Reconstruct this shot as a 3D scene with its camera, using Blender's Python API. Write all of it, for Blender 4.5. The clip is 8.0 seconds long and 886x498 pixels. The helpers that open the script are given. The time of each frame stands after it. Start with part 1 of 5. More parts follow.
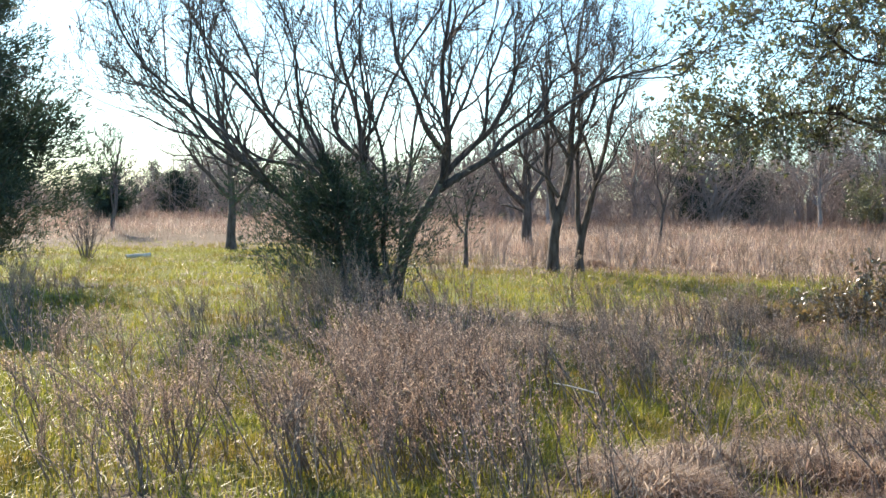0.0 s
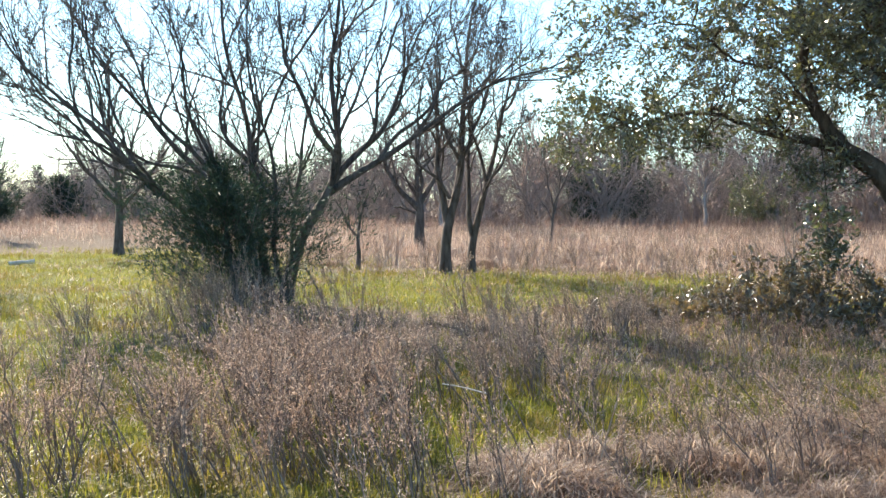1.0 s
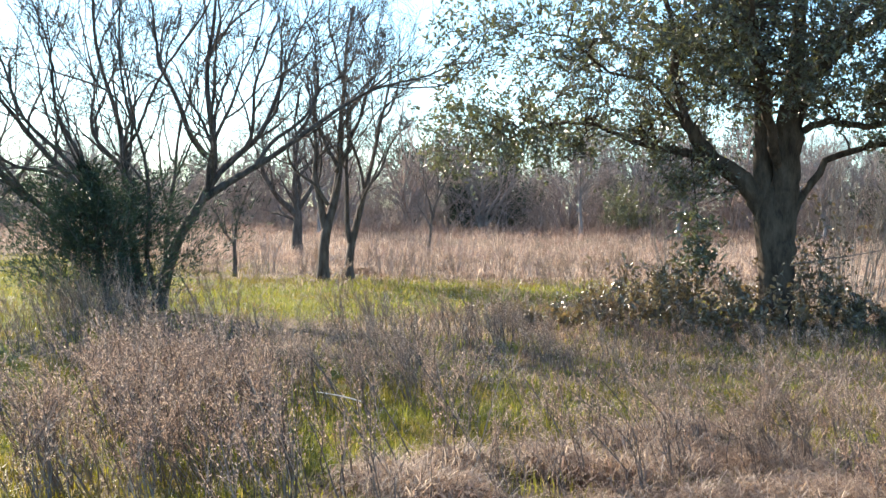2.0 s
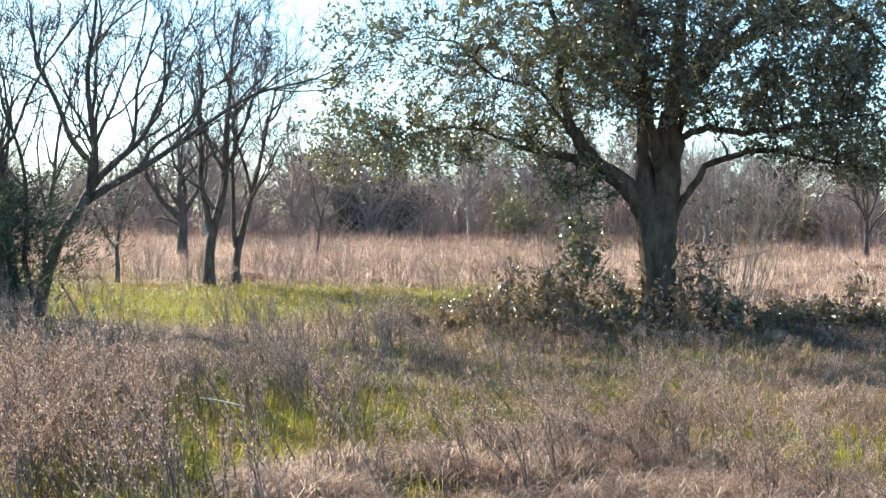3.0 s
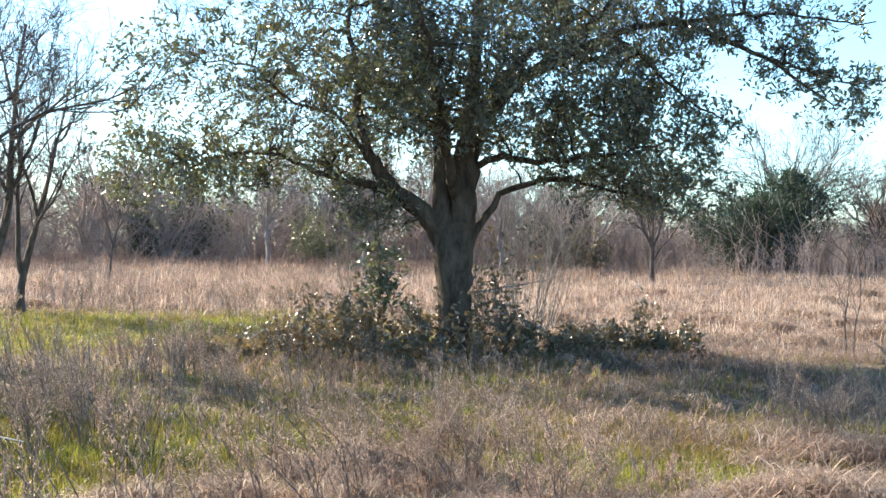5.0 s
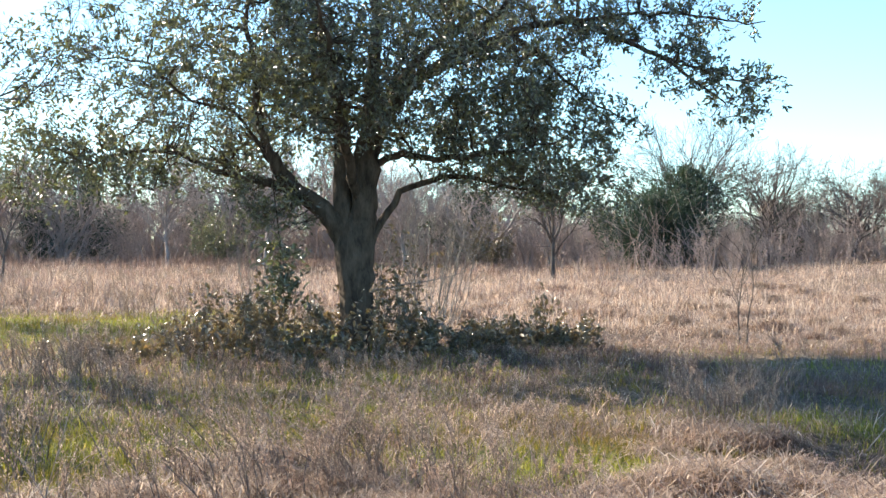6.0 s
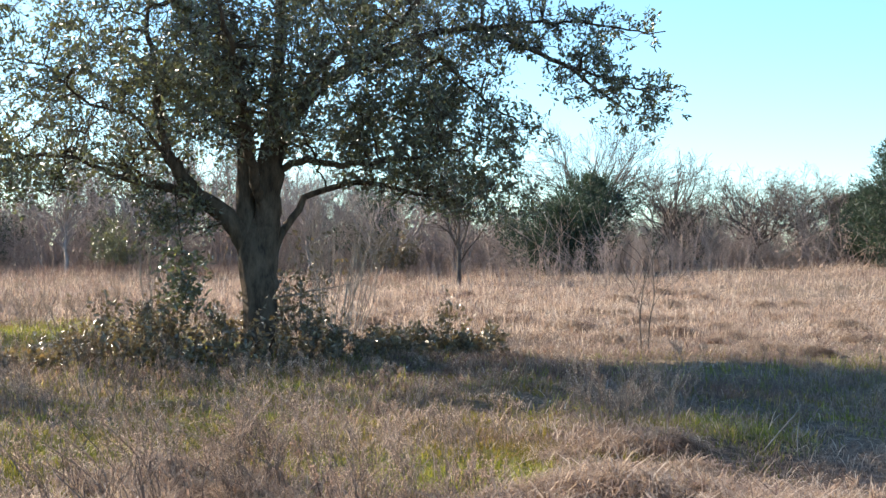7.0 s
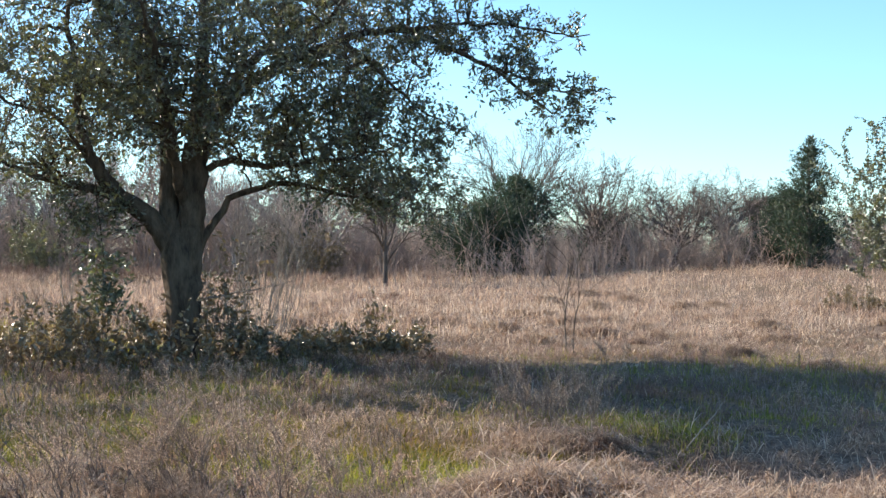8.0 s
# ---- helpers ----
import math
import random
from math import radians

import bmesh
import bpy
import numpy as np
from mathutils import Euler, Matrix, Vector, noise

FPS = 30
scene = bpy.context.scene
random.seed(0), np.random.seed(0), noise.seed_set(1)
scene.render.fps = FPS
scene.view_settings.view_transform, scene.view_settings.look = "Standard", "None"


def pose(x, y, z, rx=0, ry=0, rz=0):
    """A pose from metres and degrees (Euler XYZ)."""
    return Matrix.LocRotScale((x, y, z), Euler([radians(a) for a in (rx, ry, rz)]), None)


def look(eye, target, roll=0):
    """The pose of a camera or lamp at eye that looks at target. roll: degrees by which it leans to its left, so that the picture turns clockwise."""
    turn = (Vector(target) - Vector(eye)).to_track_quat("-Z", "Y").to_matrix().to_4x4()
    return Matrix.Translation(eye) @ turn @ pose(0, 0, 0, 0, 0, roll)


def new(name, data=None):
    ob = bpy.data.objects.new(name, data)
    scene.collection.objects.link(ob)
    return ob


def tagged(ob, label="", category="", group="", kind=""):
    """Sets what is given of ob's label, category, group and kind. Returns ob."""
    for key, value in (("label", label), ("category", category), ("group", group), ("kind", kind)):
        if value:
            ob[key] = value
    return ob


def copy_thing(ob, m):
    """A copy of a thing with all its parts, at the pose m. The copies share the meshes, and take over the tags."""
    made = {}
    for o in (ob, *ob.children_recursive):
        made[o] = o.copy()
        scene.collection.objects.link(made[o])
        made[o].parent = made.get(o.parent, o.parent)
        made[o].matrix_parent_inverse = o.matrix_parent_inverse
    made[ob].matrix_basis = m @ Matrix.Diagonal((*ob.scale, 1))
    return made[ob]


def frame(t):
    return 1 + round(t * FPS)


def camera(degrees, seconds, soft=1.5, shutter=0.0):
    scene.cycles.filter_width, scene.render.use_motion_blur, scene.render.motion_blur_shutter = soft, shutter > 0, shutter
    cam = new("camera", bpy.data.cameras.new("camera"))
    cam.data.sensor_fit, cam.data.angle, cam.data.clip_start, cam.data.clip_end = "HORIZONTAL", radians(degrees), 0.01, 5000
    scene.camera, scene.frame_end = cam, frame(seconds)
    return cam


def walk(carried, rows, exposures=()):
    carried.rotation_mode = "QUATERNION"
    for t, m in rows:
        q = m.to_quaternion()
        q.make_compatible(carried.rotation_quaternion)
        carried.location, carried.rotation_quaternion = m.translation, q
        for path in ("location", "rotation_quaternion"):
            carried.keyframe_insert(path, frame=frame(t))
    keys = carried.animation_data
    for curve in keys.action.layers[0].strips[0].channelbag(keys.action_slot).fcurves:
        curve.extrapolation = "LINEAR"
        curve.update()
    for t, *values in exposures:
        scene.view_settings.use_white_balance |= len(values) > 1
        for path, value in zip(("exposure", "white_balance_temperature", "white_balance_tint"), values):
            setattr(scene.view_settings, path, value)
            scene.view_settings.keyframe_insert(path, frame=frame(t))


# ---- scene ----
cam = camera(40.55, 8.0, soft=1.5)
PATH = [
    (0.0, 0.0, 0.0, 1.6, 87.485, -0.973, 0.028),
    (0.5, 0.0179, -0.0129, 1.6011, 87.439, -0.517, -2.237),
    (1.0, 0.0405, -0.013, 1.6029, 87.633, -0.448, -5.041),
    (1.5, 0.0511, -0.004, 1.6083, 87.849, -0.676, -7.947),
    (3.0, 0.0845, -0.0098, 1.5966, 88.325, -0.821, -16.102),
    (3.5, 0.093, -0.0139, 1.5934, 88.544, -0.948, -18.531),
    (4.0, 0.1066, -0.0013, 1.6038, 88.822, -1.158, -21.18),
    (4.5, 0.117, 0.0099, 1.6054, 89.421, -1.225, -23.395),
    (6.0, 0.14, -0.0328, 1.6092, 89.632, -0.491, -30.241),
    (6.5, 0.1577, -0.0322, 1.6076, 89.745, -0.397, -32.508),
    (7.0, 0.184, -0.0242, 1.604, 89.99, -0.479, -34.677),
    (7.5, 0.1804, -0.0179, 1.5994, 89.945, -0.568, -36.338),
    (8.0, 0.1951, -0.0196, 1.594, 90.117, -0.47, -38.182),
]
EXPOSURES = [(0.0, 1.4), (1.5, 1.58), (4.5, 1.75), (6.5, 1.6), (8.0, 1.3)]
walk(cam, [(t, pose(*row)) for t, *row in PATH], EXPOSURES)

# ---- world and sun: low winter sun ahead and to the left ----
SUN_AZ, SUN_EL = -23.0, 30.0        # degrees: clockwise from +y, above the horizon
world = bpy.data.worlds.new("sky")
scene.world = world
world.use_nodes = True
wn, wl = world.node_tree.nodes, world.node_tree.links
wn.clear()
sky = wn.new("ShaderNodeTexSky")
sky.sky_type, sky.sun_disc = "NISHITA", False
sky.sun_elevation, sky.sun_rotation = radians(SUN_EL), radians(SUN_AZ)
sky.air_density, sky.dust_density, sky.ozone_density = 1.0, 0.3, 2.0
bg, wo = wn.new("ShaderNodeBackground"), wn.new("ShaderNodeOutputWorld")
bg.inputs["Strength"].default_value = 0.1
hue = wn.new("ShaderNodeMix")       # cyan cast of a clear winter sky
hue.data_type, hue.blend_type = "RGBA", "MULTIPLY"
hue.inputs[0].default_value = 1.0
hue.inputs[7].default_value = (0.73, 0.97, 1.09, 1)
wl.new(sky.outputs[0], hue.inputs[6])
wl.new(hue.outputs[2], bg.inputs[0])
wl.new(bg.outputs[0], wo.inputs[0])
sun = new("sun", bpy.data.lights.new("sun", "SUN"))
sun.data.energy, sun.data.angle, sun.data.color = 5.0, radians(0.5), (1.0, 0.86, 0.7)
SUN_DIR = Vector((math.sin(radians(SUN_AZ)) * math.cos(radians(SUN_EL)),
                  math.cos(radians(SUN_AZ)) * math.cos(radians(SUN_EL)), math.sin(radians(SUN_EL))))
sun.matrix_world = look(SUN_DIR * 100, (0, 0, 0))


# ---- materials ----
def material(name):
    m = bpy.data.materials.new(name)
    m.use_nodes = True
    m.node_tree.nodes.clear()
    return m, m.node_tree.nodes, m.node_tree.links


def ramp(n, stops):
    r = n.new("ShaderNodeValToRGB")
    e = r.color_ramp.elements
    e[0].position, e[0].color = stops[0][0], (*stops[0][1], 1)
    e[1].position, e[1].color = stops[-1][0], (*stops[-1][1], 1)
    for p, c in stops[1:-1]:
        e.new(p).color = (*c, 1)
    return r


def leafy(name, stops, gloss=0.5, through_it=0.35, tint=(1, 1, 1), spec=0.5, patch=None, patch_scale=0.25, coat=0.0):
    """A thin leaf or blade: a colour for each island, large patches, some light through it."""
    m, n, l = material(name)
    geo = n.new("ShaderNodeNewGeometry")
    col = ramp(n, stops)
    l.new(geo.outputs["Random Per Island"], col.inputs[0])
    out_col = col.outputs[0]
    if patch:
        tc, nz, mx = n.new("ShaderNodeTexCoord"), n.new("ShaderNodeTexNoise"), n.new("ShaderNodeMix")
        nz.inputs["Scale"].default_value, nz.inputs["Detail"].default_value = patch_scale, 4
        l.new(tc.outputs["Object"], nz.inputs["Vector"])
        cut = ramp(n, [(0.42, (0, 0, 0)), (0.62, (1, 1, 1))])
        l.new(nz.outputs[0], cut.inputs[0])
        mx.data_type = "RGBA"
        l.new(cut.outputs[0], mx.inputs[0])
        l.new(out_col, mx.inputs[6])
        mul = n.new("ShaderNodeMix")
        mul.data_type, mul.blend_type = "RGBA", "MULTIPLY"
        mul.inputs[0].default_value = 1.0
        l.new(out_col, mul.inputs[6])
        mul.inputs[7].default_value = (*patch, 1)
        l.new(mul.outputs[2], mx.inputs[7])
        out_col = mx.outputs[2]
    bs, tr, mix, o = (n.new("ShaderNodeBsdfPrincipled"), n.new("ShaderNodeBsdfTranslucent"), n.new("ShaderNodeMixShader"),
                      n.new("ShaderNodeOutputMaterial"))
    bs.inputs["Roughness"].default_value = gloss
    bs.inputs["Specular IOR Level"].default_value = spec
    bs.inputs["Coat Weight"].default_value, bs.inputs["Coat Roughness"].default_value, bs.inputs["Coat IOR"].default_value = coat, 0.42, 1.6
    l.new(out_col, bs.inputs["Base Color"])
    tm = n.new("ShaderNodeMix")
    tm.data_type, tm.blend_type = "RGBA", "MULTIPLY"
    tm.inputs[0].default_value = 1.0
    l.new(out_col, tm.inputs[6])
    tm.inputs[7].default_value = (*tint, 1)
    l.new(tm.outputs[2], tr.inputs[0])
    mix.inputs[0].default_value = through_it
    l.new(bs.outputs[0], mix.inputs[1])
    l.new(tr.outputs[0], mix.inputs[2])
    l.new(mix.outputs[0], o.inputs[0])
    return m


def bark(name, dark, light, scale=9.0, stretch=0.25, bump=0.5, rough=0.9):
    m, n, l = material(name)
    tc, mp = n.new("ShaderNodeTexCoord"), n.new("ShaderNodeMapping")
    mp.inputs["Scale"].default_value = (1, 1, stretch)
    l.new(tc.outputs["Object"], mp.inputs[0])
    a, b = n.new("ShaderNodeTexNoise"), n.new("ShaderNodeTexNoise")
    a.inputs["Scale"].default_value, a.inputs["Detail"].default_value = scale, 6
    b.inputs["Scale"].default_value, b.inputs["Detail"].default_value = scale * 5, 3
    l.new(mp.outputs[0], a.inputs["Vector"])
    l.new(mp.outputs[0], b.inputs["Vector"])
    add = n.new("ShaderNodeMath")
    add.operation = "MULTIPLY_ADD"
    add.inputs[1].default_value = 0.4
    l.new(b.outputs[0], add.inputs[0])
    l.new(a.outputs[0], add.inputs[2])
    c = ramp(n, [(0.5, dark), (0.72, tuple((p + q) / 2 for p, q in zip(dark, light))), (0.95, light)])
    l.new(add.outputs[0], c.inputs[0])
    bp, bs, o = n.new("ShaderNodeBump"), n.new("ShaderNodeBsdfPrincipled"), n.new("ShaderNodeOutputMaterial")
    bp.inputs["Strength"].default_value, bp.inputs["Distance"].default_value = bump, 0.03
    l.new(add.outputs[0], bp.inputs["Height"])
    l.new(bp.outputs[0], bs.inputs["Normal"])
    l.new(c.outputs[0], bs.inputs["Base Color"])
    bs.inputs["Roughness"].default_value = rough
    bs.inputs["Specular IOR Level"].default_value = 0.25
    l.new(bs.outputs[0], o.inputs[0])
    return m


def ground_material():
    """Soil and thatch, with green where the green mask says, straw where the straw mask says."""
    m, n, l = material("ground_cover")
    tc = n.new("ShaderNodeTexCoord")
    big, small = n.new("ShaderNodeTexNoise"), n.new("ShaderNodeTexNoise")
    big.inputs["Scale"].default_value, big.inputs["Detail"].default_value = 0.6, 6
    small.inputs["Scale"].default_value, small.inputs["Detail"].default_value = 14, 6
    for q in (big, small):
        l.new(tc.outputs["Object"], q.inputs["Vector"])
    thatch = ramp(n, [(0.3, (0.06, 0.047, 0.034)), (0.55, (0.16, 0.123, 0.085)), (0.75, (0.29, 0.228, 0.16))])
    straw = ramp(n, [(0.3, (0.06, 0.046, 0.035)), (0.55, (0.17, 0.13, 0.1)), (0.75, (0.34, 0.27, 0.21))])
    green = ramp(n, [(0.3, (0.06, 0.064, 0.022)), (0.55, (0.14, 0.15, 0.042)), (0.8, (0.25, 0.25, 0.085))])
    for q in (thatch, straw, green):
        l.new(small.outputs[0], q.inputs[0])
    def masked(attr, c0, c1):
        at, ad, cut, mx = (n.new("ShaderNodeAttribute"), n.new("ShaderNodeMath"), ramp(n, [(0.42, (0, 0, 0)), (0.6, (1, 1, 1))]),
                           n.new("ShaderNodeMix"))
        at.attribute_name = attr
        ad.operation = "MULTIPLY_ADD"
        sub = n.new("ShaderNodeMath")
        sub.operation = "SUBTRACT"
        sub.inputs[1].default_value = 0.5
        l.new(big.outputs[0], sub.inputs[0])
        l.new(sub.outputs[0], ad.inputs[0])
        ad.inputs[1].default_value = 1.3
        l.new(at.outputs["Fac"], ad.inputs[2])
        l.new(ad.outputs[0], cut.inputs[0])
        mx.data_type = "RGBA"
        l.new(cut.outputs[0], mx.inputs[0])
        l.new(c0, mx.inputs[6])
        l.new(c1, mx.inputs[7])
        return mx.outputs[2]
    c = masked("straw", thatch.outputs[0], straw.outputs[0])
    c = masked("green", c, green.outputs[0])
    bp, bs, o = n.new("ShaderNodeBump"), n.new("ShaderNodeBsdfPrincipled"), n.new("ShaderNodeOutputMaterial")
    bp.inputs["Strength"].default_value, bp.inputs["Distance"].default_value = 0.8, 0.08
    l.new(small.outputs[0], bp.inputs["Height"])
    l.new(bp.outputs[0], bs.inputs["Normal"])
    l.new(c, bs.inputs["Base Color"])
    bs.inputs["Roughness"].default_value = 0.95
    bs.inputs["Specular IOR Level"].default_value = 0.1
    l.new(bs.outputs[0], o.inputs[0])
    return m


GROUND = ground_material()
OAK_BARK = bark("oak_bark", (0.04, 0.028, 0.02), (0.15, 0.112, 0.08), 10, 0.3, 0.9)
MESQUITE_BARK = bark("mesquite_bark", (0.045, 0.037, 0.033), (0.16, 0.135, 0.118), 12, 0.25, 0.8)
MID_BARK = bark("mid_bark", (0.055, 0.042, 0.034), (0.19, 0.153, 0.127), 12, 0.25, 0.8)
GREY_BARK = bark("grey_bark", (0.065, 0.052, 0.045), (0.22, 0.185, 0.165), 14, 0.3, 0.5)
PALE_BARK = bark("pale_bark", (0.16, 0.135, 0.115), (0.4, 0.35, 0.3), 14, 0.3, 0.4)
TWIG = bark("twig_bark", (0.08, 0.062, 0.055), (0.24, 0.2, 0.175), 20, 0.5, 0.2)
DEAD_WOOD = bark("dead_wood", (0.5, 0.45, 0.38), (0.8, 0.76, 0.68), 10, 0.3, 0.5)
OAK_LEAF = leafy("oak_leaf", [(0, (0.07, 0.074, 0.052)), (0.5, (0.108, 0.111, 0.071)), (0.85, (0.155, 0.154, 0.084)), (1, (0.26, 0.235, 0.1))],
                 0.3, 0.34, (1.18, 1.28, 0.66), 1.0, coat=0.8)
SPROUT_LEAF = leafy("sprout_leaf", [(0, (0.105, 0.083, 0.048)), (0.6, (0.17, 0.133, 0.072)), (1, (0.27, 0.19, 0.1))], 0.36, 0.3, (1.2, 1.12, 0.7), 0.9, coat=0.5)
JUNIPER = leafy("juniper_scale_leaf", [(0, (0.028, 0.046, 0.034)), (0.6, (0.048, 0.072, 0.049)), (1, (0.09, 0.112, 0.07))], 0.6, 0.18, (1.05, 1.2, 0.7), 0.4)
GREEN_BLADE = leafy("green_blade", [(0, (0.11, 0.125, 0.034)), (0.55, (0.19, 0.205, 0.05)), (0.8, (0.27, 0.275, 0.075)), (1, (0.42, 0.35, 0.2))],
                    0.5, 0.5, (1.28, 1.26, 0.52), 0.4, (0.75, 0.58, 0.7), 0.55)
STRAW_BLADE = leafy("straw_blade", [(0, (0.13, 0.09, 0.068)), (0.45, (0.34, 0.258, 0.193)), (0.8, (0.5, 0.395, 0.305)), (1, (0.78, 0.68, 0.55))], 0.55, 0.5, (1.05, 1, 0.92), 0.4,
                    (0.55, 0.46, 0.44), 1.3)
FIELD_BLADE = leafy("field_blade", [(0, (0.16, 0.113, 0.096)), (0.5, (0.28, 0.207, 0.174)), (1, (0.5, 0.4, 0.33))], 0.55, 0.52, (1.05, 1, 0.95), 0.3,
                    (0.64, 0.55, 0.55), 0.35)
WEED_STEM = leafy("weed_stem", [(0, (0.085, 0.062, 0.052)), (0.6, (0.19, 0.143, 0.116)), (1, (0.42, 0.33, 0.255))], 0.6, 0.15)
WEED_HEAD = leafy("weed_head", [(0, (0.21, 0.157, 0.124)), (0.55, (0.4, 0.305, 0.238)), (0.85, (0.59, 0.465, 0.36)), (1, (0.8, 0.675, 0.52))], 0.7, 0.4, (1.05, 1, 0.95), 0.3,
                  (0.85, 0.74, 0.7), 0.4)
BLEACHED_BLADE = leafy("bleached_blade", [(0, (0.36, 0.28, 0.22)), (0.5, (0.58, 0.465, 0.37)), (1, (0.8, 0.68, 0.56))], 0.55, 0.5, (1.05, 1, 0.93), 0.3,
                       (0.72, 0.65, 0.63), 0.6)
BRUSH_BARK = bark("brush_bark", (0.22, 0.178, 0.158), (0.48, 0.405, 0.365), 14, 0.3, 0.3)
RUSSET_BARK = bark("russet_bark", (0.24, 0.178, 0.15), (0.5, 0.4, 0.345), 14, 0.3, 0.3)


# ---- mesh tools ----
class Heap:
    """Gathers points and faces for one mesh."""

    def __init__(self):
        self.v, self.f, self.n = [], [], 0

    def add(self, v, *faces):
        self.v.append(np.asarray(v, float).reshape(-1, 3))
        self.f += [np.asarray(f, np.int64) + self.n for f in faces if len(f)]
        self.n += len(self.v[-1])

    def mesh(self, name, smooth=True):
        v = np.concatenate(self.v)
        me = bpy.data.meshes.new(name)
        sizes = np.concatenate([np.full(len(f), f.shape[1]) for f in self.f])
        loops = np.concatenate([f.ravel() for f in self.f])
        me.vertices.add(len(v))
        me.vertices.foreach_set("co", v.ravel().astype(np.float32))
        me.loops.add(len(loops))
        me.loops.foreach_set("vertex_index", loops.astype(np.int32))
        me.polygons.add(len(sizes))
        me.polygons.foreach_set("loop_start", np.concatenate([[0], np.cumsum(sizes)[:-1]]).astype(np.int32))
        me.polygons.foreach_set("loop_total", sizes.astype(np.int32))
        me.polygons.foreach_set("use_smooth", np.full(len(sizes), smooth))
        me.update(calc_edges=True)
        return me


def part(name, heap, mat, parent=None, label="", kind="", smooth=True):
    me = heap.mesh(name, smooth)
    me.materials.append(mat)
    ob = new(name, me)
    if parent:
        ob.parent = parent
    return tagged(ob, label, kind=kind)


def unit(a):
    return a / np.maximum(np.linalg.norm(a, axis=-1, keepdims=True), 1e-9)


def tubes(heap, p, r, sides=4, rough=0.0):
    """Round stems along the lines p (n, k, 3) with the radii r (n, k)."""
    n, k, _ = p.shape
    t = unit(np.gradient(p, axis=1))
    ref = np.where(np.abs(t.mean(1, keepdims=True)[..., 2:]) > 0.8, np.array([1.0, 0, 0]), np.array([0, 0, 1.0]))
    u = unit(np.cross(t, np.broadcast_to(ref, t.shape)))
    w = np.cross(t, u)
    a = np.arange(sides) * 2 * np.pi / sides
    r = np.broadcast_to(r[:, :, None], (n, k, sides))
    if rough:       # furrowed bark: ridges that wander up the stem
        g = np.random.default_rng(k * sides)
        ridge = np.cumsum(g.normal(size=(n, k, sides)), 1)
        ridge -= ridge.mean(2, keepdims=True)
        r = r * (1 + rough * np.tanh(0.5 * ridge + g.normal(size=(n, 1, sides))))
    ring = p[:, :, None] + r[..., None] * (np.cos(a)[:, None] * u[:, :, None] + np.sin(a)[:, None] * w[:, :, None])
    i = np.arange(n * k * sides).reshape(n, k, sides)
    j = np.roll(i, -1, axis=2)
    quads = np.stack([i[:, :-1], j[:, :-1], j[:, 1:], i[:, 1:]], -1).reshape(-1, 4)
    heap.add(ring, quads)


def bend(points, k):
    """A smooth line of k points through a few."""
    p = np.array(points, float)
    s = np.concatenate([[0], np.cumsum(np.linalg.norm(np.diff(p, axis=0), axis=1))])
    q = np.linspace(0, s[-1], k)
    out = np.stack([np.interp(q, s, p[:, i]) for i in range(3)], 1)
    for _ in range(2):
        out[1:-1] = (out[:-2] + 2 * out[1:-1] + out[2:]) / 4
    return out


def grow(p, r, m, u0, u1, angle, ratio, k, wig, up, rng, thin=0.6, tip=0.3, flat=0.0):
    """m side branches on each of the branches p (n, k, 3), r (n, k), set between u0 and u1 of their length."""
    n, kp, _ = p.shape
    u = u0 + (u1 - u0) * (np.arange(m) + rng.random((n, m))) / m
    f = u * (kp - 1)
    i = np.minimum(f.astype(int), kp - 2)
    w = (f - i)[..., None]
    rows = np.arange(n)[:, None]
    a, b = p[rows, i], p[rows, i + 1]
    start, t = a * (1 - w) + b * w, unit(b - a)
    rad = r[rows, i] * (1 - w[..., 0]) + r[rows, i + 1] * w[..., 0]
    perp = rng.normal(size=t.shape)
    perp[..., 2] *= 1 - flat
    perp = unit(perp - (perp * t).sum(-1, keepdims=True) * t)
    ang = np.radians(angle) * rng.uniform(0.65, 1.35, u.shape)[..., None]
    d = unit(np.cos(ang) * t + np.sin(ang) * perp + np.array([0, 0, up]))
    length = np.linalg.norm(np.diff(p, axis=1), axis=2).sum(1)[:, None] * ratio * rng.uniform(0.55, 1.3, u.shape) * (1.15 - 0.5 * u)
    q = np.empty((n, m, k, 3))
    q[:, :, 0] = start
    for s in range(1, k):
        d = unit(d + wig * rng.normal(size=d.shape) + np.array([0, 0, up * 0.3]))
        q[:, :, s] = q[:, :, s - 1] + d * (length / (k - 1))[..., None]
    rr = (rad * thin)[..., None] * np.linspace(1, tip, k)
    return q.reshape(-1, k, 3), rr.reshape(-1, k)


def sway(p, amount, rng):
    """Slow bends along a limb."""
    t = np.linspace(0, 1, len(p))[:, None]
    out = p.copy()
    for f in (6.0, 11.0, 17.0):
        out += amount * np.sin(f * t + rng.random(3) * 6.28) * np.minimum(t * 4, 1) * (6.0 / f) ** 0.7 * rng.uniform(0.5, 1.2, 3)
    return out


def wiggle(p, amount, rng):
    q = p.copy()
    q[1:-1] += rng.normal(size=q[1:-1].shape) * amount
    return q


